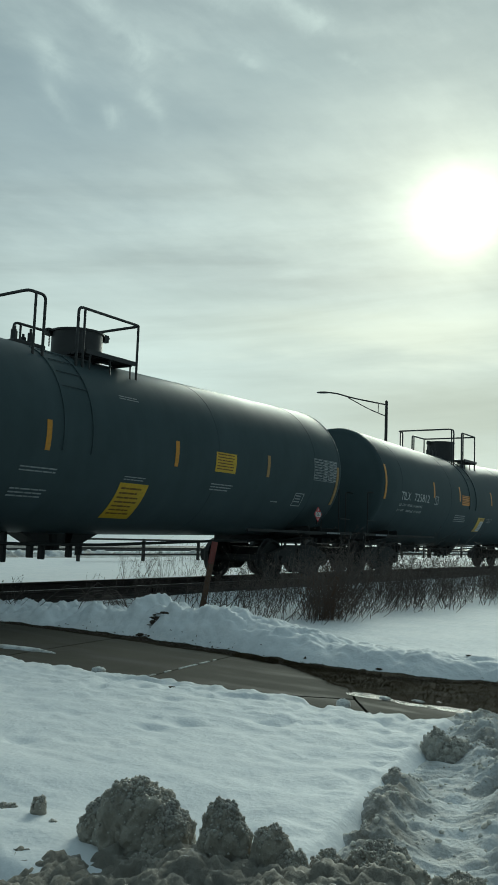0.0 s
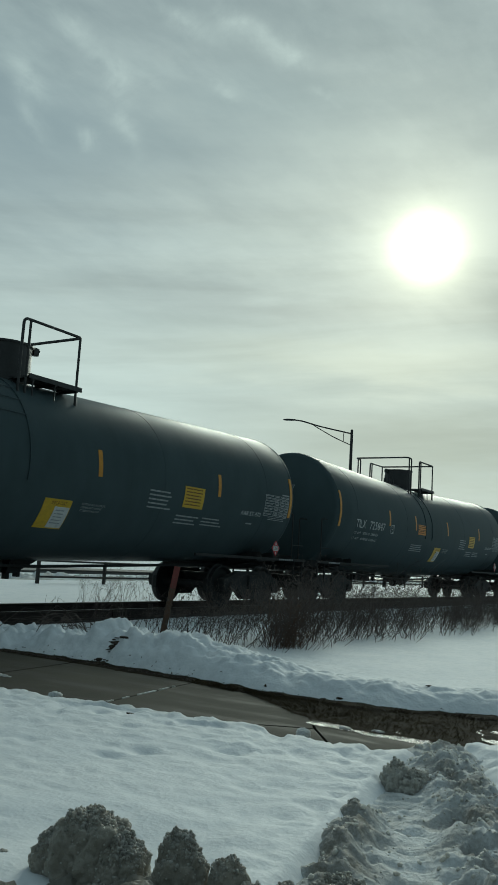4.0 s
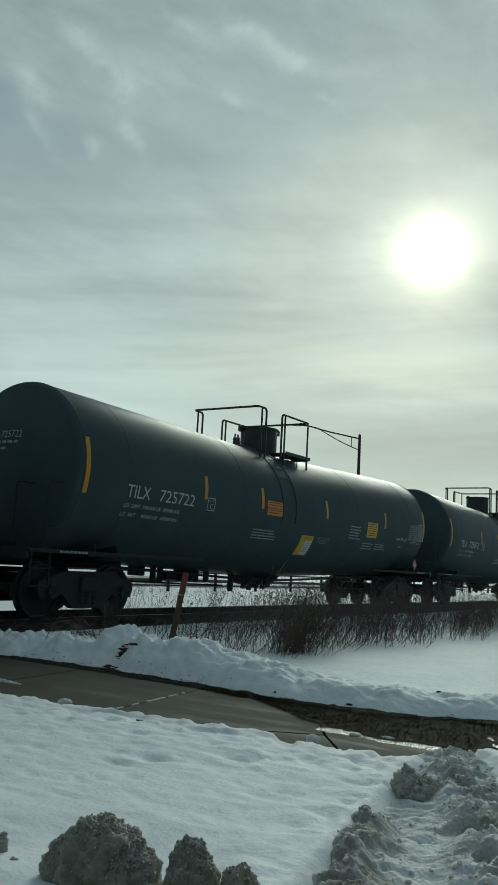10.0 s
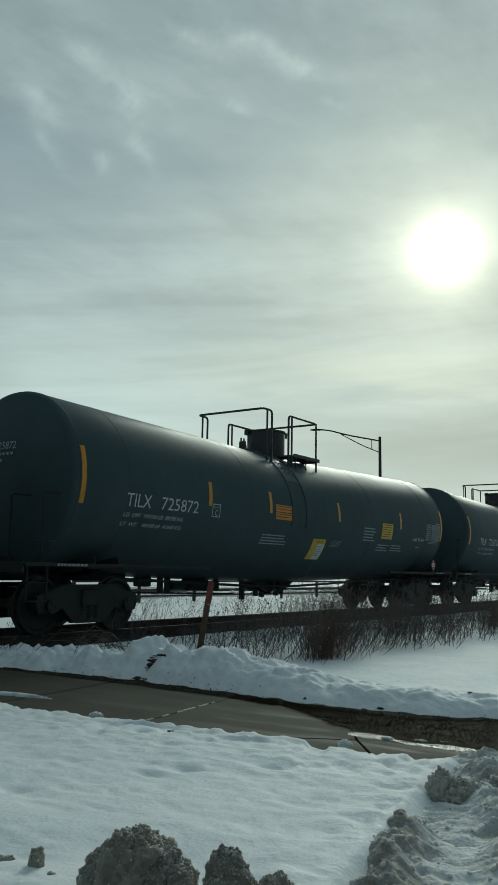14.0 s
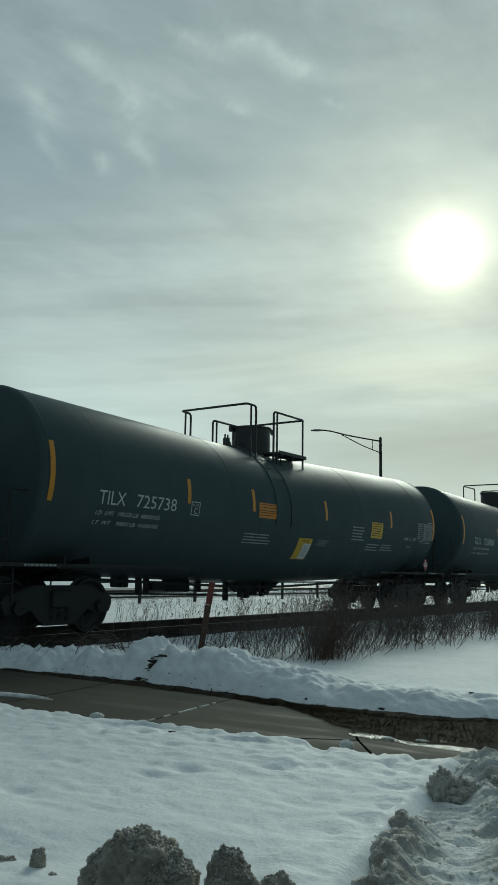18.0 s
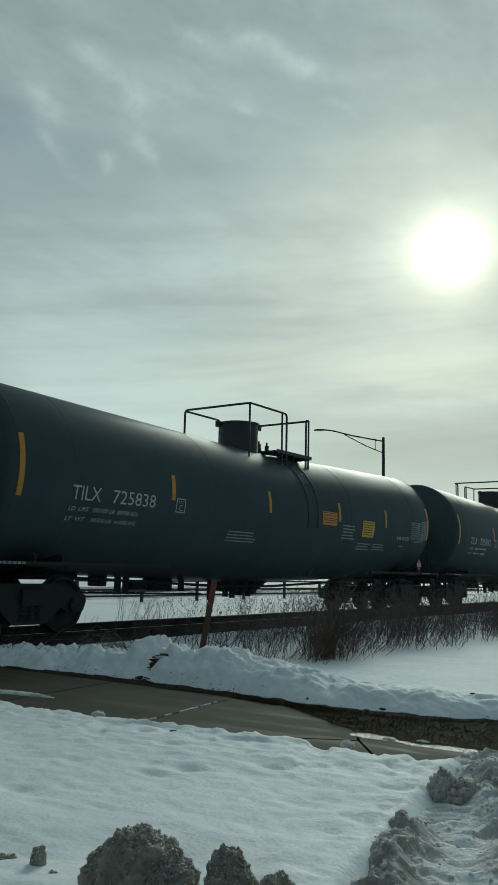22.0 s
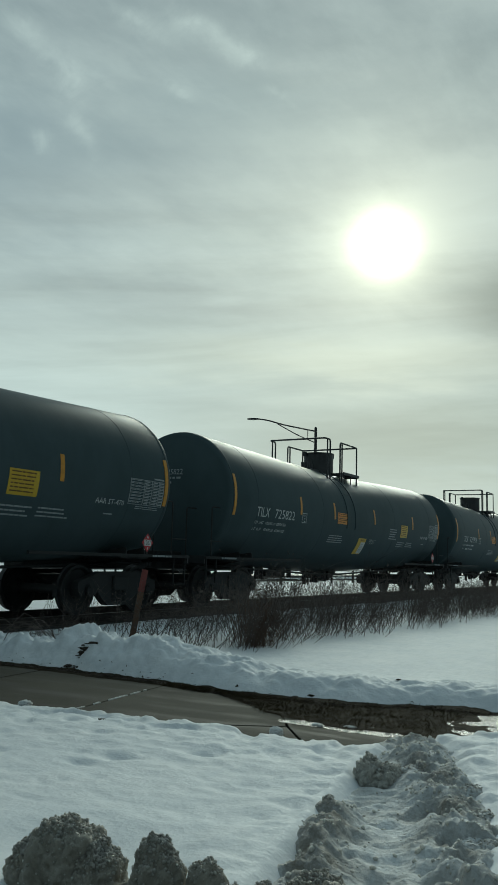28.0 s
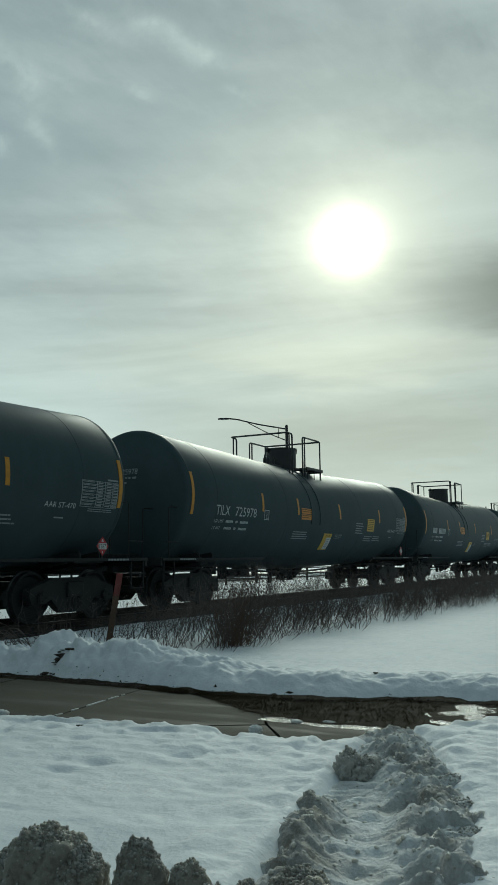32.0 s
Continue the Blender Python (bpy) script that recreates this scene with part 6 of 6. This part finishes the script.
# ---------------------------------------------------------------- street lamps beyond the track
def street_lamp(at, toward, tall, arm):
    lampost = tagged(new("street_lamp"), "tall dark street lamp with a long truss arm", "street lamp", "street lamps")
    t = Vector(toward).normalized()
    o = Vector((0, 0, 0))
    bm = bmesh.new()
    cyl(bm, (0, 0, 0), (0, 0, tall), 0.13, 16, 0.085)
    cyl(bm, (0, 0, tall), (0, 0, tall + 0.06), 0.095, 12, 0.03)
    part("pole", bm, POLE, lampost, smooth=True, angle=40)
    bm = bmesh.new()
    box(bm, -0.22, 0.22, -0.22, 0.22, 0, 0.05, 0.01)
    cyl(bm, (0, 0, 0.05), (0, 0, 0.5), 0.17, 16, 0.14)
    part("base", bm, POLE, lampost)
    up = Vector((0, 0, 1))
    p = [o + up * (tall - 0.22), o + t * arm * 0.55 + up * (tall + 0.16), o + t * arm * 0.85 + up * (tall + 0.46), o + t * arm + up * (tall + 0.52)]
    part("upper_arm", tube(p, 0.045, 8, 0.5), POLE, lampost, smooth=True, angle=60)
    q = [o + up * (tall - 0.95), o + t * arm * 0.30 + up * (tall - 0.50), o + t * arm * 0.66 + up * (tall + 0.22)]
    part("lower_arm", tube(q, 0.03, 8, 0.5), POLE, lampost, smooth=True, angle=60)
    part("strut", tube([o + t * 0.5 + up * (tall - 0.75), o + t * 0.5 + up * (tall - 0.12)], 0.022, 6), POLE, lampost)
    bm = bmesh.new()
    for i, (s, w, h0, h1) in enumerate([(0.0, 0.06, -0.015, 0.05), (0.25, 0.12, -0.03, 0.065), (0.55, 0.14, -0.035, 0.065), (0.80, 0.09, -0.02, 0.04)]):
        c = o + t * (arm - 0.12 + s) + up * (tall + 0.50)
        n = Vector((-t.y, t.x, 0))
        ring = [bm.verts.new(c + n * w + up * h0), bm.verts.new(c - n * w + up * h0), bm.verts.new(c - n * w * 0.7 + up * h1), bm.verts.new(c + n * w * 0.7 + up * h1)]
        if i:
            for j in range(4):
                bm.faces.new((last[j], last[(j + 1) % 4], ring[(j + 1) % 4], ring[j]))
        else:
            bm.faces.new(ring)
        last = ring
    bm.faces.new(last)
    bmesh.ops.recalc_face_normals(bm, faces=bm.faces)
    head = part("luminaire", bm, POLE, lampost)
    bm = bmesh.new()
    c = o + t * (arm + 0.28) + up * (tall + 0.455)
    cyl(bm, c, c + up * 0.02, 0.12, 14)
    part("lens", bm, GLASS, head)
    lampost.matrix_basis = Matrix.Translation(at)


street_lamp((46.77, 22.20, 0.08), (-0.43, 0.90, 0), 9.58, 3.65)
street_lamp((130.0, 28.1, 0.08), (-0.20, 0.98, 0), 9.0, 3.65)

# ---------------------------------------------------------------- low fence, far road, plowed rubble beyond the track
fence = tagged(new("fence"), "low dark steel post-and-rail fence in snow", "fence")
for i in range(18):
    x = 20.57 + 3.36 * i
    bm = bmesh.new()
    box(bm, x - 0.05, x + 0.05, 21.25, 21.35, 0.0, 0.86, 0.01)
    part("post", bm, FENCE, fence)
    if i < 17:
        for z in (0.82, 0.50, 0.27):
            bm = bmesh.new()
            cyl(bm, (x + 0.05, 21.30, z), (x + 3.31, 21.30, z), 0.035, 8)
            part("rail", bm, FENCE, fence)
bm = bmesh.new()
box(bm, -200, 400, 30.5, 36.5, -0.2, 0.145)
tagged(from_bm("road", bm, ASPHALT), "dark wet road beyond the railway", "road", kind="structure")
def berm_height(x, y):
    d = abs(y - 24.7 - 0.3 * noise.noise((x * 0.3, 0, 0))) / 0.9
    c = noise.voronoi((x * 1.5, y * 1.5, 0.5))[0]
    small = noise.voronoi((x * 4.0, y * 4.0, 0.2))[0]
    return 0.02 + (1 - smooth01(0.1, 1.0, d)) * (0.20 + 0.34 * (0.45 - c[0]) + 0.16 * (0.35 - small[0]) + 0.25 * fbm(x * 0.9, y * 0.9, 0, 4))


berm = sheet("snow_berm", list(np.arange(8.0, 70.0, 0.10)), list(np.arange(23.5, 26.0, 0.08)), berm_height, RIDGE_SNOW, "")
soil = berm.data.attributes.new("grit", "FLOAT", "POINT")
soil.data.foreach_set("value", [min(1.0, max(0.0, 0.35 + 1.6 * fbm(v.co.x * 1.3, v.co.y * 1.3, 9.0, 4) + 2.0 * (0.16 - v.co.z))) for v in berm.data.vertices])
tagged(berm, "lumpy plowed berm of gray snow beyond the track", "snow bank")
sign = tagged(new("low_sign"), "low dark sign board on a short post in snow", "sign")
bm = bmesh.new()
box(bm, -0.06, 0.06, -0.05, 0.05, 0.0, 0.4)
part("post", bm, FENCE, sign)
bm = bmesh.new()
box(bm, -0.75, 0.75, -0.04, 0.04, 0.4, 0.78, 0.02)
part("board", bm, FENCE, sign)
sign.matrix_basis = Matrix.Translation((37.5, 41.0, 0.10)) @ Matrix.Rotation(radians(-43), 4, "Z")

# ties under the rails, last
TIE = bmesh.new()
box(TIE, -0.115, 0.115, -1.30, 1.30, -0.18, 0.0, 0.012)
tie_mesh = bpy.data.meshes.new("tie")
TIE.to_mesh(tie_mesh)
TIE.free()
tie_mesh.materials.append(TIE_WOOD)
for i in range(110):
    ob = new("tie", tie_mesh)
    ob.parent = track
    ob.location = (5.0 + 0.5 * i + random.gauss(0, 0.02), TRACK_Y + random.gauss(0, 0.03), RAIL_Z - 0.176)


# woods and roofs across the street, behind the camera: one plain dark line that closes the place
wood = bmesh.new()
last = None
for i in range(160):
    x = -160.0 + 2.5 * i
    h = 7.5 + 3.0 * noise.noise((x * 0.06, 0.0, 1.0)) + 1.6 * noise.noise((x * 0.31, 0.0, 2.0))
    ring = [wood.verts.new(v) for v in ((x, -46.0, -0.2), (x, -46.0, h), (x, -49.0, h - 0.8), (x, -49.0, -0.2))]
    if last:
        for k in range(3):
            wood.faces.new((last[k], last[k + 1], ring[k + 1], ring[k]))
    last = ring
bmesh.ops.recalc_face_normals(wood, faces=wood.faces)
tagged(from_bm("backdrop", wood, WOODS), "dark line of bare winter woods across the street", "backdrop", kind="structure")


# ---------------------------------------------------------------- what moves
def travelled(t):
    """How far the train has come at t seconds, at its even pace."""
    return WAY_START + SPEED * t


def motions():
    steps = [i * 0.5 for i in range(65)]
    turns = [i * 4 / 30 for i in range(240)] + [32.0]
    for k, car in enumerate(cars):
        walk(car, [(t, pose(CAR_START + CAR_PITCH * k + SLACK[k] - travelled(t), TRACK_Y, CAR_Z)) for t in steps])
        for t_ in [c for c in car.children if c.name.startswith("truck")]:
            for w in [c for c in t_.children if c.name.startswith("wheelset")]:
                x, y, z = w.location
                walk(w, [(t, pose(x, y, z, 0, -math.degrees(travelled(t) / 0.457) % 360, 0)) for t in turns])


motions()
